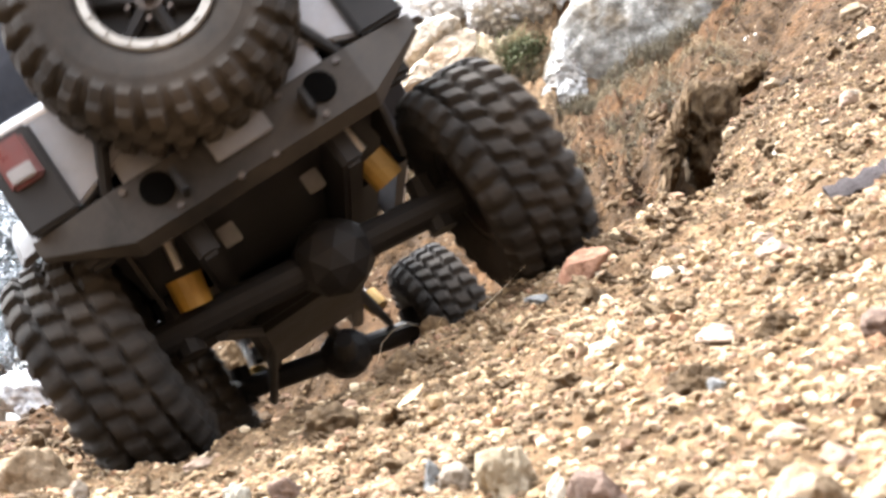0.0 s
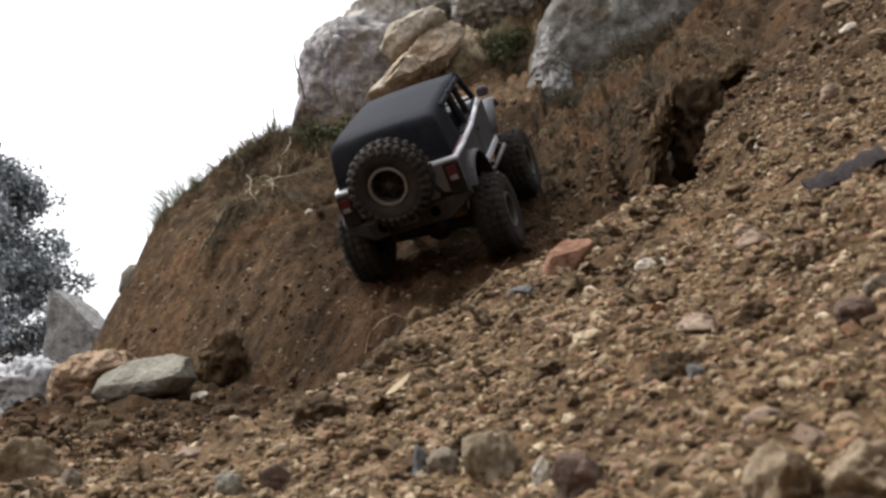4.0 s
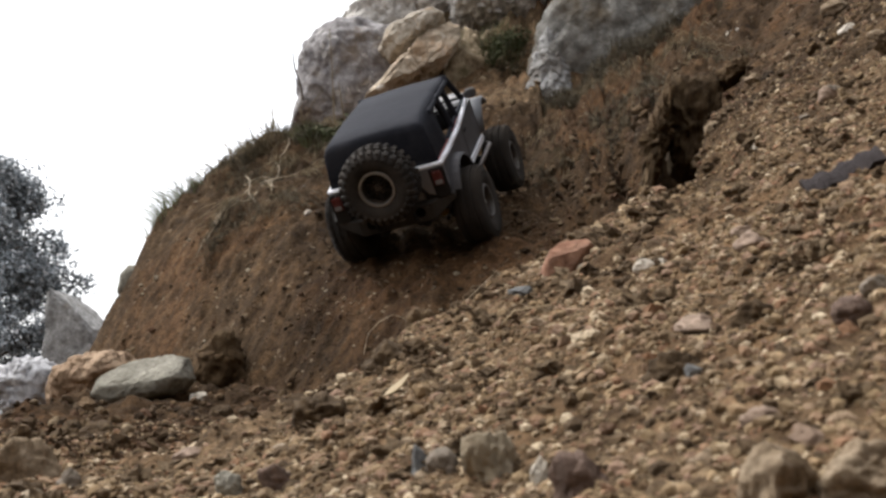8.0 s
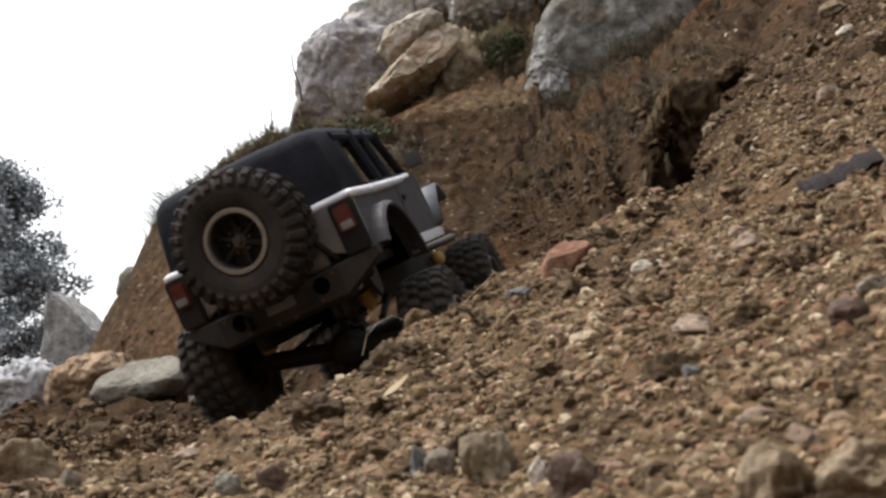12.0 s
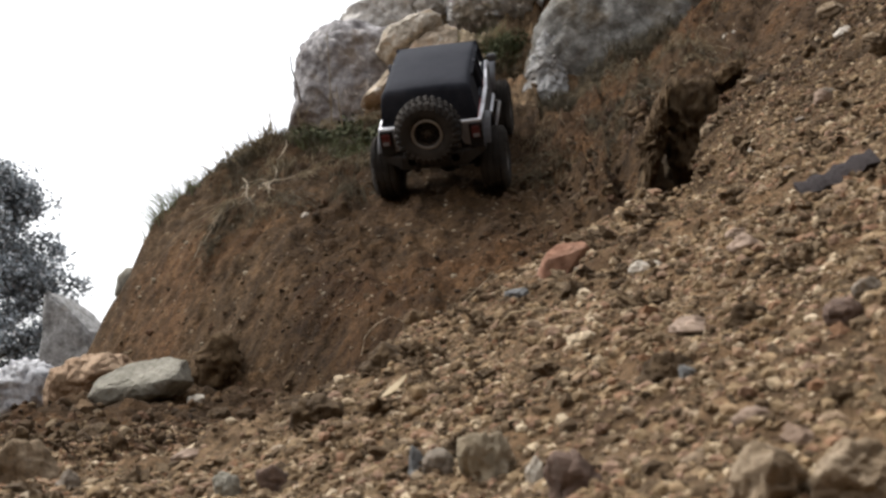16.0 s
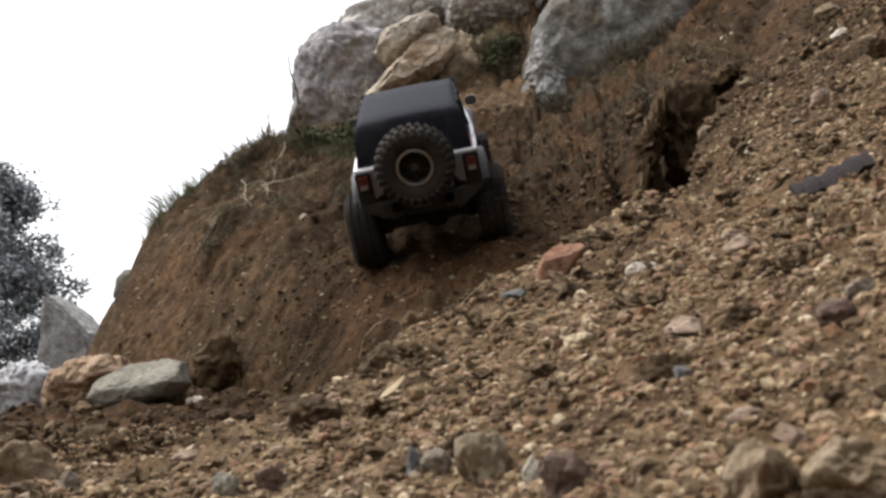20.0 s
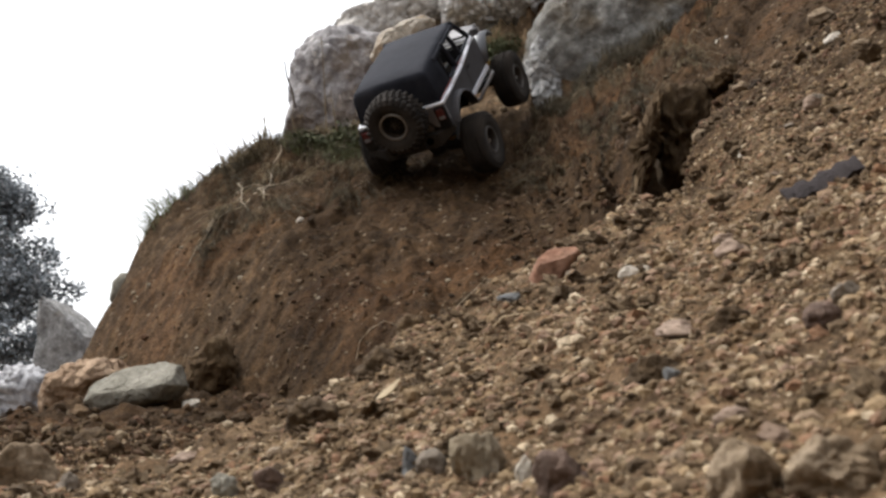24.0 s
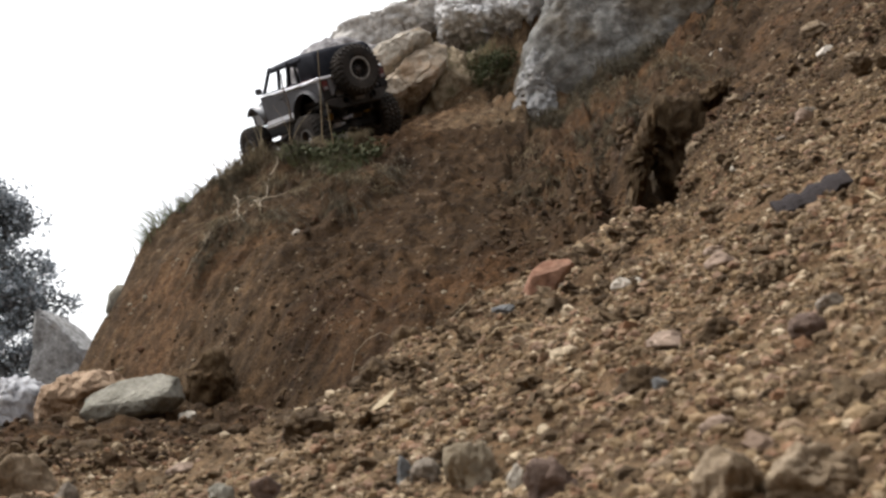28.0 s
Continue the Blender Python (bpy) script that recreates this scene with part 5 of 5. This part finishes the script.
def strand(points, r0, r1, bm=None, n=5):
    """A thin tapered stalk through the points."""
    bm = bm or bmesh.new()
    rings = []
    for i, p in enumerate(points):
        p = Vector(p)
        d = (Vector(points[min(i + 1, len(points) - 1)]) - Vector(points[max(i - 1, 0)])).normalized()
        u = d.orthogonal().normalized()
        v = d.cross(u)
        r = r0 + (r1 - r0) * i / (len(points) - 1)
        rings.append([bm.verts.new(p + r * (math.cos(6.2832 * k / n) * u + math.sin(6.2832 * k / n) * v)) for k in range(n)])
    for A, B in zip(rings, rings[1:]):
        for k in range(n):
            bm.faces.new((A[k], A[(k + 1) % n], B[(k + 1) % n], B[k]))
    return bm


def stalk(name, points, r, mat, label):
    return tagged(new(name, mesh_of(name, strand(points, r, r * 0.5), mat)), label, "straw", name.replace("_", " ") + "s")


def over(x, y, h):
    return (x, y, on_ground(x, y) + h)


stalk("straw", [(-0.0352, 0.462, 0.1095), (-0.0336, 0.462, 0.1178), (-0.0288, 0.462, 0.1234), (-0.0228, 0.462, 0.1266), (-0.016, 0.462, 0.1240)], 0.00022, root_mat, "thin arched straw on the rubble slope")
stalk("straw", [(0.0077, 0.43, 0.1289), (0.0168, 0.43, 0.1375), (0.0255, 0.43, 0.1465)], 0.00022, root_mat, "thin slanting straw on the rubble slope")
stalk("straw", [over(-0.040, 0.475, 0.004), over(-0.034, 0.47, 0.018), over(-0.022, 0.462, 0.022), over(-0.008, 0.45, 0.012)], 0.0003, straw, "thin bent straw on the rubble slope")
stalk("straw", [over(0.012, 0.355, 0.002), over(0.022, 0.35, 0.005), over(0.034, 0.346, 0.002)], 0.0003, straw, "short dry straw lying on rubble")
stalk("straw", [over(0.126, 0.29, 0.006), over(0.128, 0.285, 0.002), over(0.133, 0.28, 0.003)], 0.0006, straw, "pale curved straw on the slope")

bm = bmesh.new()
leaf = [(0, 0), (0.0016, 0.004), (0.002, 0.008), (0.0012, 0.013), (0, 0.017), (-0.0014, 0.012), (-0.002, 0.007), (-0.0014, 0.003)]
top = [bm.verts.new((x, y, 0.0009 + 8 * x * x * 10 + 0.5 * abs(y - 0.008) ** 2 * 30)) for x, y in leaf]
low = [bm.verts.new((v.co.x, v.co.y, v.co.z - 0.0005)) for v in top]
bm.faces.new(top), bm.faces.new(low[::-1])
for i in range(8):
    bm.faces.new((top[i], low[i], low[(i + 1) % 8], top[(i + 1) % 8]))
lf = tagged(new("dry_leaf", mesh_of("dry_leaf", bm, straw, False)), "narrow dry leaf lying on rubble", "leaf")
lf.matrix_basis = pose(-0.018, 0.318, on_ground(-0.0165, 0.318) + 0.0015, 35, 10, -38) @ Matrix.Diagonal((0.75, 0.75, 0.75, 1))

bm = bmesh.new()
n = 14
top = [[bm.verts.new((0.0265 * (i / (n - 1) - 0.5), w * (0.0052 + 0.0008 * math.sin(i * 1.7 + 2 * w)) + 0.0006 * math.sin(i * 0.9), 0.0005 * math.sin(i * 1.9 + w) + 0.0010 - 0.0008 * w * w + 0.0022 * (i / (n - 1)) ** 3)) for w in (-1, -0.4, 0.3, 1)] for i in range(n)]
for A, B in zip(top, top[1:]):
    for k in range(3):
        bm.faces.new((A[k], A[k + 1], B[k + 1], B[k]))
bmesh.ops.recalc_face_normals(bm, faces=bm.faces)
bmesh.ops.solidify(bm, geom=bm.faces[:], thickness=0.0022)
bk = tagged(new("bark_piece", mesh_of("bark_piece", bm, bark_mat, False)), "dark purplish-grey strip of bark lying on the slope", "bark")
bk.matrix_basis = pose(0.1314, 0.3490, 0.1632, 38, -21, -14)


# ---- grass and roots on the crest ----
def tuft(name, x, y, count, height, spread, mat, label, lean=(0, 0), r=0.0009, drop=0.0, z=None):
    bm = bmesh.new()
    for _ in range(count):
        a, d = rng.uniform(0, 6.283), spread * math.sqrt(rng.uniform(0, 1))
        px, py = x + d * math.cos(a), y + d * math.sin(a)
        h = height * rng.uniform(0.45, 1.1)
        lx, ly = lean[0] * h + rng.normal(0, 0.3) * h, lean[1] * h + rng.normal(0, 0.3) * h
        b = on_ground(px, py) - 0.002
        pts = [(px + lx * t * t, py + ly * t * t, b + h * t - drop * h * t**3) for t in (0, 0.3, 0.6, 0.85, 1.0)]
        strand(pts, r, r * 0.25, bm, 3)
    return tagged(new(name, mesh_of(name, bm, mat)), label, "grass", kind="stuff")


for k in range(22):
    x, y = -0.14 - 0.33 * rng.uniform() ** 1.2, 2.17 + rng.normal(0, 0.035)
    tuft("dry_grass", x, y, int(rng.uniform(25, 80)), rng.uniform(0.025, 0.055), rng.uniform(0.015, 0.04), (dry_grass, fibre)[k % 2], "scruffy dry grass hanging over the bank's edge", lean=(rng.normal(0, 0.4), -0.6), drop=rng.uniform(0.4, 1.1))
for k in range(9):
    tuft("grass", -0.16 - 0.15 * rng.uniform(), 2.13 + rng.normal(0, 0.03), 45, 0.03, 0.028, green, "low green weed on the bank's edge", lean=(rng.normal(0, 0.3), -0.3), drop=0.3, r=0.0014)
tuft("dry_grass", -0.305, 2.2, 3, 0.10, 0.006, dry_grass, "tall thin dry grass stalks against the sky", lean=(-0.15, 0), r=0.0012)
tuft("dry_grass", -0.43, 2.19, 5, 0.085, 0.03, dry_grass, "thin dry grass stalks on the crest", lean=(-0.45, 0), r=0.0015)
tuft("dry_grass", -0.37, 2.19, 5, 0.085, 0.03, dry_grass, "thin dry grass stalks on the crest", lean=(-0.4, 0), r=0.0015)
tuft("grass", -0.575, 2.15, 110, 0.045, 0.035, green, "grey-green grass tuft on the bank's shoulder", lean=(-0.8, 0))
tuft("grass", -0.535, 2.17, 60, 0.04, 0.03, green, "grey-green grass tuft on the bank's shoulder", lean=(-0.6, 0))
for k in range(7):
    x, y = 0.24 + 0.045 * k, 2.18 + 0.02 * k
    tuft("dry_grass", x, y, 150, 0.06, 0.045, fibre, "dry grass and roots hanging below the slab", lean=(0, -0.7), drop=0.9)
for k in range(6):
    tuft("dry_grass", 0.62 + 0.06 * k, 2.2 + 0.03 * k, 120, 0.07, 0.05, fibre, "dry grass at the top of the slope", lean=(0, -0.6), drop=0.6)
tuft("weed", 0.12, 2.66, 120, 0.05, 0.05, green, "dark green weed between the boulders", lean=(0, -0.5), drop=0.4)
for k in range(34):
    x, y = -0.44 + 0.36 * rng.uniform(), 1.86 + 0.27 * rng.uniform()
    tuft("dry_grass", x, y, 26, rng.uniform(0.03, 0.06), 0.03, (fibre, dry_grass, fibre)[k % 3], "thin dead grass hanging down the bank", lean=(rng.normal(0, 0.5), -0.9), drop=1.3, r=0.0009)
for k in range(20):
    x, y = -0.385 + rng.normal(0, 0.035), 1.97 + rng.normal(0, 0.04)
    pts = [(x, y, on_ground(x, y) + 0.006)]
    dx = rng.normal(0, 0.008)
    for j in range(4):
        x, y = x + dx + rng.normal(0, 0.006), y - rng.uniform(0.003, 0.011)
        pts.append((x, y, on_ground(x, y) + rng.uniform(0.002, 0.016)))
    tagged(new("root", mesh_of("root", strand(pts, 0.0014, 0.0006, n=5), (root_mat, dry_grass)[k % 2])), "dead root tangled on the bank's face", "root", "roots on the bank")

for k in range(36):
    x, y = 0.17 + 0.32 * rng.uniform(), 1.72 + 0.45 * rng.uniform()
    tuft("dry_grass", x, y, 30, rng.uniform(0.03, 0.07), 0.035, (fibre, fibre, dry_grass)[k % 3], "dark dead grass hanging on the bank below the slab", lean=(rng.normal(0, 0.3), -0.8), drop=1.3, r=0.0008)
for a, b, c in (((-0.3986, 2.0833, 0.5552), (-0.3751, 1.9977, 0.5106), (-0.3446, 1.9044, 0.4667)), ((-0.3416, 2.1045, 0.5881), (-0.3292, 2.0459, 0.5435), (-0.3181, 1.9155, 0.4901)),
                ((-0.4, 2.0698, 0.5338), (-0.3717, 2.0788, 0.5508), (-0.3357, 2.0459, 0.5401)), ((-0.3238, 2.146, 0.6496), (-0.3287, 2.1213, 0.6134), (-0.3282, 2.0788, 0.5739))):
    tagged(new("root", mesh_of("root", strand([a, Vector(a).lerp(b, 0.5) + Vector((0.006, -0.004, 0.003)), b, Vector(b).lerp(c, 0.5) + Vector((-0.006, -0.004, 0.003)), c], 0.0015, 0.0007, n=5), root_mat)), "pale dead root hanging on the bank's face", "root", "roots on the bank")
for a, b, c in (((-0.2273, 2.12, 0.672), (-0.2336, 2.12, 0.7823), (-0.2409, 2.12, 0.8744)), ((-0.2053, 2.12, 0.672), (-0.214, 2.12, 0.7215), (-0.2204, 2.12, 0.7603))):
    stalk("dry_stalk", [a, b, c], 0.0016, dry_grass, "tall thin pale grass stalk on the bank's edge")


def leafy(x, y, count, high, wide, mat, label):
    """A low clump of small leaves on thin stems."""
    bm = bmesh.new()
    z = on_ground(x, y)
    for _ in range(count):
        a, d = rng.uniform(0, 6.283), wide * math.sqrt(rng.uniform())
        p = Vector((x + d * math.cos(a), y + d * math.sin(a), 0))
        p.z = z + high * rng.uniform(-0.3, 1.0) * (1 - 0.6 * (d / wide) ** 2)
        u = Vector(rng.normal(0, 1, 3)).normalized()
        v = u.orthogonal().normalized()
        long = rng.uniform(0.004, 0.009)
        k = [p - u * long, p + v * long * 0.42, p + u * long, p - v * long * 0.42]
        bm.faces.new([bm.verts.new(q) for q in k])
        if rng.uniform() < 0.25:
            strand([(x + 0.4 * d * math.cos(a), y + 0.4 * d * math.sin(a), z - 0.01), p], 0.0008, 0.0005, bm, 3)
    return tagged(new("weed", mesh_of("weed", bm, mat, False)), label, "weed", kind="stuff")


leaf_green = plain("weed_leaf", (0.029, 0.036, 0.013), 0.75, 0.0, 0.5, 90.0, dirt=(0.1, 0.095, 0.045), gloss=0.15)
for k in range(10):
    leafy(-0.275 + 0.018 * k + rng.normal(0, 0.008), 2.15 + rng.normal(0, 0.02), 90, rng.uniform(0.02, 0.04), 0.03, leaf_green, "low green weed on the bank's edge")
for k in range(6):
    leafy(0.115 + 0.016 * k, 2.62 + 0.01 * k, 120, 0.05, 0.03, leaf_green, "green weed in the nook between the boulders")
twig = plain("twig", (0.045, 0.035, 0.03), 0.9, 0.0, 0.3, 80.0)
stalk("dry_stalk", [(-0.303, 2.200, 0.747), (-0.311, 2.200, 0.787), (-0.323, 2.200, 0.818), (-0.328, 2.200, 0.852)], 0.0028, twig, "thin dark dead stalk standing on the crest")
stalk("dry_stalk", [(-0.308, 2.200, 0.774), (-0.318, 2.200, 0.787), (-0.323, 2.200, 0.799)], 0.0014, twig, "thin dark dead stalk standing on the crest")
stalk("dry_stalk", [(-0.403, 2.200, 0.653), (-0.414, 2.200, 0.681), (-0.432, 2.200, 0.717)], 0.0016, twig, "thin dark dead stalk standing on the crest")
stalk("dry_stalk", [(-0.429, 2.200, 0.641), (-0.445, 2.200, 0.663), (-0.465, 2.200, 0.687)], 0.0016, twig, "thin dark dead stalk standing on the crest")
stalk("dry_stalk", [(-0.373, 2.200, 0.668), (-0.376, 2.200, 0.681), (-0.381, 2.200, 0.702)], 0.0014, twig, "thin dark dead stalk standing on the crest")
stalk("dry_stalk", [(-0.538, 2.150, 0.528), (-0.552, 2.150, 0.548), (-0.562, 2.150, 0.568)], 0.0014, twig, "thin dark dead stalk standing on the crest")
# ragged dead grass along the skyline of the bank
for k in range(26):
    x = -0.57 + 0.011 * k
    tuft("dry_grass", x, 2.19 + rng.normal(0, 0.015), 26, rng.uniform(0.012, 0.03), 0.02, (fibre, twig, dry_grass)[k % 3], "ragged dead grass on the bank's skyline", lean=(rng.normal(-0.2, 0.4), -0.2), drop=0.2, r=0.0010)
# weeds among the boulders
for k in range(9):
    x, y = 0.10 + 0.10 * rng.uniform(), 2.60 + 0.05 * rng.uniform()
    tuft("weed", x, y, 40, 0.04, 0.03, (green, dry_grass, fibre)[k % 3], "dark green weed between the boulders", lean=(rng.normal(0, 0.4), -0.6), drop=0.5, r=0.0016)

# ---- the tree beyond ----
def hazy_leaf_material():
    m, nt, b = material("leaves", 0.6)
    g = nt.nodes.new("ShaderNodeNewGeometry")
    # distance haze is put into the leaf colour: pale bluish grey
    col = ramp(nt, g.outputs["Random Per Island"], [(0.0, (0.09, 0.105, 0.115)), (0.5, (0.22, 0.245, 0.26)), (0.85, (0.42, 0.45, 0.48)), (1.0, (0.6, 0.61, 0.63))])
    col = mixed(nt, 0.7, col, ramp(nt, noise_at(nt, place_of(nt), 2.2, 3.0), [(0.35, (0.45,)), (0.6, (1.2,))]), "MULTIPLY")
    nt.links.new(col, b.inputs["Base Color"])
    return m


hazy_leaf_mat = hazy_leaf_material()
trunk_mat = plain("trunk", (0.1, 0.08, 0.06), 0.9, 0.0, 0.3, 4.0)


def build_tree(x, y, base, high, wide, seed, label):
    r = np.random.default_rng(seed)
    tree = tagged(new("tree"), label, "tree", "trees beyond the bank")
    tree.location = (x, y, base)
    bm = strand([(0, 0, -0.3), (0.05, 0.03, high * 0.25), (-0.04, 0, high * 0.55), (0.02, 0, high * 0.95)], 0.12, 0.015, n=8)
    tips = []
    for k in range(95):
        z = high * r.uniform(0.03, 0.93)
        a = r.uniform(0, 6.283)
        reach = wide * (1.05 - (z / high) ** 1.6) * r.uniform(0.55, 1.1)
        q = (reach * math.cos(a), reach * math.sin(a), z + reach * 0.25)
        strand([(0, 0, z - 0.1), (q[0] * 0.5, q[1] * 0.5, z + reach * 0.05), q], 0.03, 0.006, bm, 5)
        tips += [(np.array([q[0] * f, q[1] * f, z + (q[2] - z) * f]), 0.10 + 0.20 * r.uniform()) for f in (0.45, 0.7, 0.9, 1.08)]
    part("trunk", bm, trunk_mat, tree)
    vs, fs = [], []
    for c, rad in tips:
        for _ in range(110):
            p = c + np.clip(r.normal(0, 0.7, 3), -1.1, 1.1) * rad
            u, w = r.normal(0, 1, 3), r.normal(0, 1, 3)
            u = u / np.linalg.norm(u) * 0.055
            w = w / np.linalg.norm(w) * 0.026
            i = len(vs)
            vs += [p - u, p + w, p + u, p - w]
            fs.append((i, i + 1, i + 2, i + 3))
    me = bpy.data.meshes.new("crown")
    me.from_pydata([tuple(v) for v in vs], [], fs)
    me.materials.append(hazy_leaf_mat)
    ob = new("crown", me)
    ob.parent = tree
    tagged(ob, "grey-green small-leaved crown with gaps, paled by painted haze", kind="stuff")
    return tree


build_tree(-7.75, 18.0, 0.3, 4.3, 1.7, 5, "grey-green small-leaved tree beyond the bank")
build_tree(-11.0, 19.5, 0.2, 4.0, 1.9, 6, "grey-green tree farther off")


# ---- what moves ----
# seconds; place of the rear axle's middle; turn
CAR_ROWS = [
    (0, -0.0749, 0.5210, 0.1572, -5.90, -35.25, 8.45),
    (0.3, -0.0901, 0.6367, 0.1563, 1.86, -33.65, -6.28),
    (0.5, -0.0895, 0.7006, 0.1498, 2.98, -29.65, -5.48),
    (0.7, -0.0929, 0.7723, 0.1430, 7.88, -37.37, -11.72),
    (1, -0.0727, 0.8478, 0.1417, 11.95, -26.40, -12.83),
    (1.5, -0.0606, 1.0123, 0.1681, 19.37, -27.78, -14.51),
    (2, -0.0516, 1.1830, 0.2097, 26.79, -25.90, -16.66),
    (3, -0.0488, 1.3203, 0.2668, 32.39, -12.62, -29.31),
    (3.5, -0.0195, 1.4179, 0.3182, 31.18, -12.3, -21.14),
    (5.5, -0.0285, 1.6079, 0.4059, 34.45, -14.41, -17.65),
    (6, -0.0324, 1.6163, 0.404, 34.88, -13.59, -18.03),
    (7, -0.0376, 1.6316, 0.3995, 34.68, -11.13, -21.05),
    (7.5, -0.0411, 1.6027, 0.3895, 34.55, -10.62, -19.01),
    (8, -0.0401, 1.5997, 0.3857, 34.08, -10.50, -19.09),
    (8.5, -0.0457, 1.5987, 0.3825, 33.56, -7.01, -14.91),
    (9, -0.0485, 1.5783, 0.3741, 32.60, -3.38, -12.70),
    (9.5, -0.0724, 1.4760, 0.3449, 31.41, -4.81, -16.42),
    (10, -0.1115, 1.3153, 0.2365, 29.75, -6.42, -11.91),
    (10.5, -0.1118, 1.2805, 0.2305, 28.42, -5.25, -9.81),
    (11, -0.1100, 1.0230, 0.1554, 18.65, -10.40, -4.38),
    (11.5, -0.1023, 0.8465, 0.1285, 10.40, -15.03, -12.76),
    (12, -0.0973, 0.9606, 0.1628, 15.03, -21.95, -16.40),
    (12.5, -0.0484, 1.2030, 0.2120, 30.92, -17.25, -24.85),
    (14.5, 0.0084, 1.8823, 0.5712, 37.12, 2.37, -15.76),
    (15, 0.0054, 1.8849, 0.5540, 38.31, -0.62, -13.75),
    (15.5, 0.0054, 1.8844, 0.5567, 38.86, -0.80, -10.00),
    (16, -0.0005, 1.8851, 0.5517, 37.32, -3.55, -9.28),
    (16.5, 0.0004, 1.8848, 0.5528, 38.32, -5.27, -11.67),
    (17, -0.0063, 1.8854, 0.5483, 38.08, -2.70, -11.54),
    (17.5, -0.0042, 1.8841, 0.5534, 39.10, -5.41, -12.19),
    (18, -0.0012, 1.8839, 0.5514, 37.49, -5.03, -11.62),
    (18.5, -0.0037, 1.8840, 0.5496, 37.80, -1.69, -6.84),
    (19, -0.0061, 1.8835, 0.5484, 38.73, 0.08, -3.46),
    (19.5, -0.0120, 1.8070, 0.5293, 35.29, -0.30, -3.41),
    (20, -0.0198, 1.5916, 0.4003, 27.50, -10.42, -4.31),
    (20.5, -0.0486, 1.1807, 0.2046, 30.05, -22.42, -14.24),
    (21, -0.0722, 1.0199, 0.1628, 18.77, -18.51, -11.30),
    (21.5, -0.0567, 1.1751, 0.2021, 30.22, -21.29, -21.06),
    (23.5, 0.0074, 1.9023, 0.5890, 38.59, 3.90, -13.85),
    (24, -0.0051, 1.9725, 0.6187, 43.23, -8.55, -27.31),
    (24.5, -0.0037, 1.9840, 0.6408, 41.41, -13.89, -24.59),
    (24.7, 0.0011, 2.0432, 0.6735, 39.40, -17.73, -24.26),
    (25, 0.0196, 2.0868, 0.7366, 19.52, -13.7, 7.08),
    (25.3, -0.0546, 2.3022, 0.8161, 14.73, -30.49, 15.04),
    (25.6, -0.0707, 2.3303, 0.8272, 10.37, -28.78, 21.01),
    (26.2, -0.1502, 2.3790, 0.8170, 5.29, -23.50, 34.50),
    (26.8, -0.2140, 2.3860, 0.8040, 4.30, -22.60, 34.10),
    (28, -0.2138, 2.3880, 0.8022, 4.43, -21.93, 33.99),
]
# seconds, turns per second that the wheels slip beyond rolling
SLIP = ((0, 0), (3.2, 0.2), (4.5, 2.6), (5.5, 3.1), (8.8, 3.1), (9.2, 0), (12.6, 0.4), (14, 3.0), (19.2, 3.0), (19.6, 0), (21.6, 0.4), (23, 3.0), (24.8, 2.4), (25.6, 0.2), (26.6, 0), (28, 0))


def motions():
    rows = [(t, pose(x, y, z, a, b, c)) for t, x, y, z, a, b, c in CAR_ROWS]
    walk(car, rows)
    # wheels roll with the way gone and follow the ground; the axles tilt with them
    fine = []
    for (t0, a), (t1, b) in zip(rows, rows[1:]):
        n = max(1, math.ceil((t1 - t0) / 0.0667))
        fine += [(t0 + (t1 - t0) * k / n, a.lerp(b, k / n)) for k in range(n)]
    fine.append(rows[-1])
    lift = {i: [] for i in range(4)}
    for i, (w, wx, wy) in enumerate(wheels):
        keys, turn, before, last = [], 0.0, None, 0.0
        for t, m in fine:
            p = m @ Vector((wx, wy, 0))
            if before is not None:
                slip = np.interp(t, [s[0] for s in SLIP], [s[1] for s in SLIP]) * (t - last)
                ahead = (p - before).dot(m.col[1].to_3d().normalized())
                turn += max(-80.0, min(80.0, math.degrees(ahead / TYRE_R) + 360 * slip))
            before, last = p, t
            gap = float(p.z - rough_land(np.array([p.x]), np.array([p.y]), False)[0]) * max(0.3, m.col[2].z)
            droop = float(np.interp(t, (25.3, 26.2), (0.032, 0.008))) if i > 1 else float(np.interp(t, (0, 2, 4, 9, 9.8, 10.4, 11, 14), ((0.012, 0.030, 0.042, 0.042, 0.022, 0.022, 0.036, 0.042), (0.018, 0.014, 0.042, 0.042, 0.042, 0.042, 0.042, 0.042))[i]))
            up = max(-droop, min(0.02, TYRE_R - 0.003 - gap))
            lift[i].append(up)
            keys.append((t, pose(wx, wy, up, -turn, 0, 0)))
        smooth = [sum(lift[i][max(0, k - 2):k + 3]) / len(lift[i][max(0, k - 2):k + 3]) for k in range(len(keys))]
        lift[i] = smooth
        walk(w, [(t, Matrix.Translation((0, 0, u - k.translation.z)) @ k) for (t, k), u in zip(keys, smooth)])
    for ax, (i, j), y in zip(axles, ((0, 1), (2, 3)), (-0.024, 0.266)):
        walk(ax, [(t, pose(0, y, (l + r) / 2, 0, -math.degrees(math.atan2(r - l, 0.193)), 0)) for (t, _), l, r in zip(fine, lift[i], lift[j])])


motions()
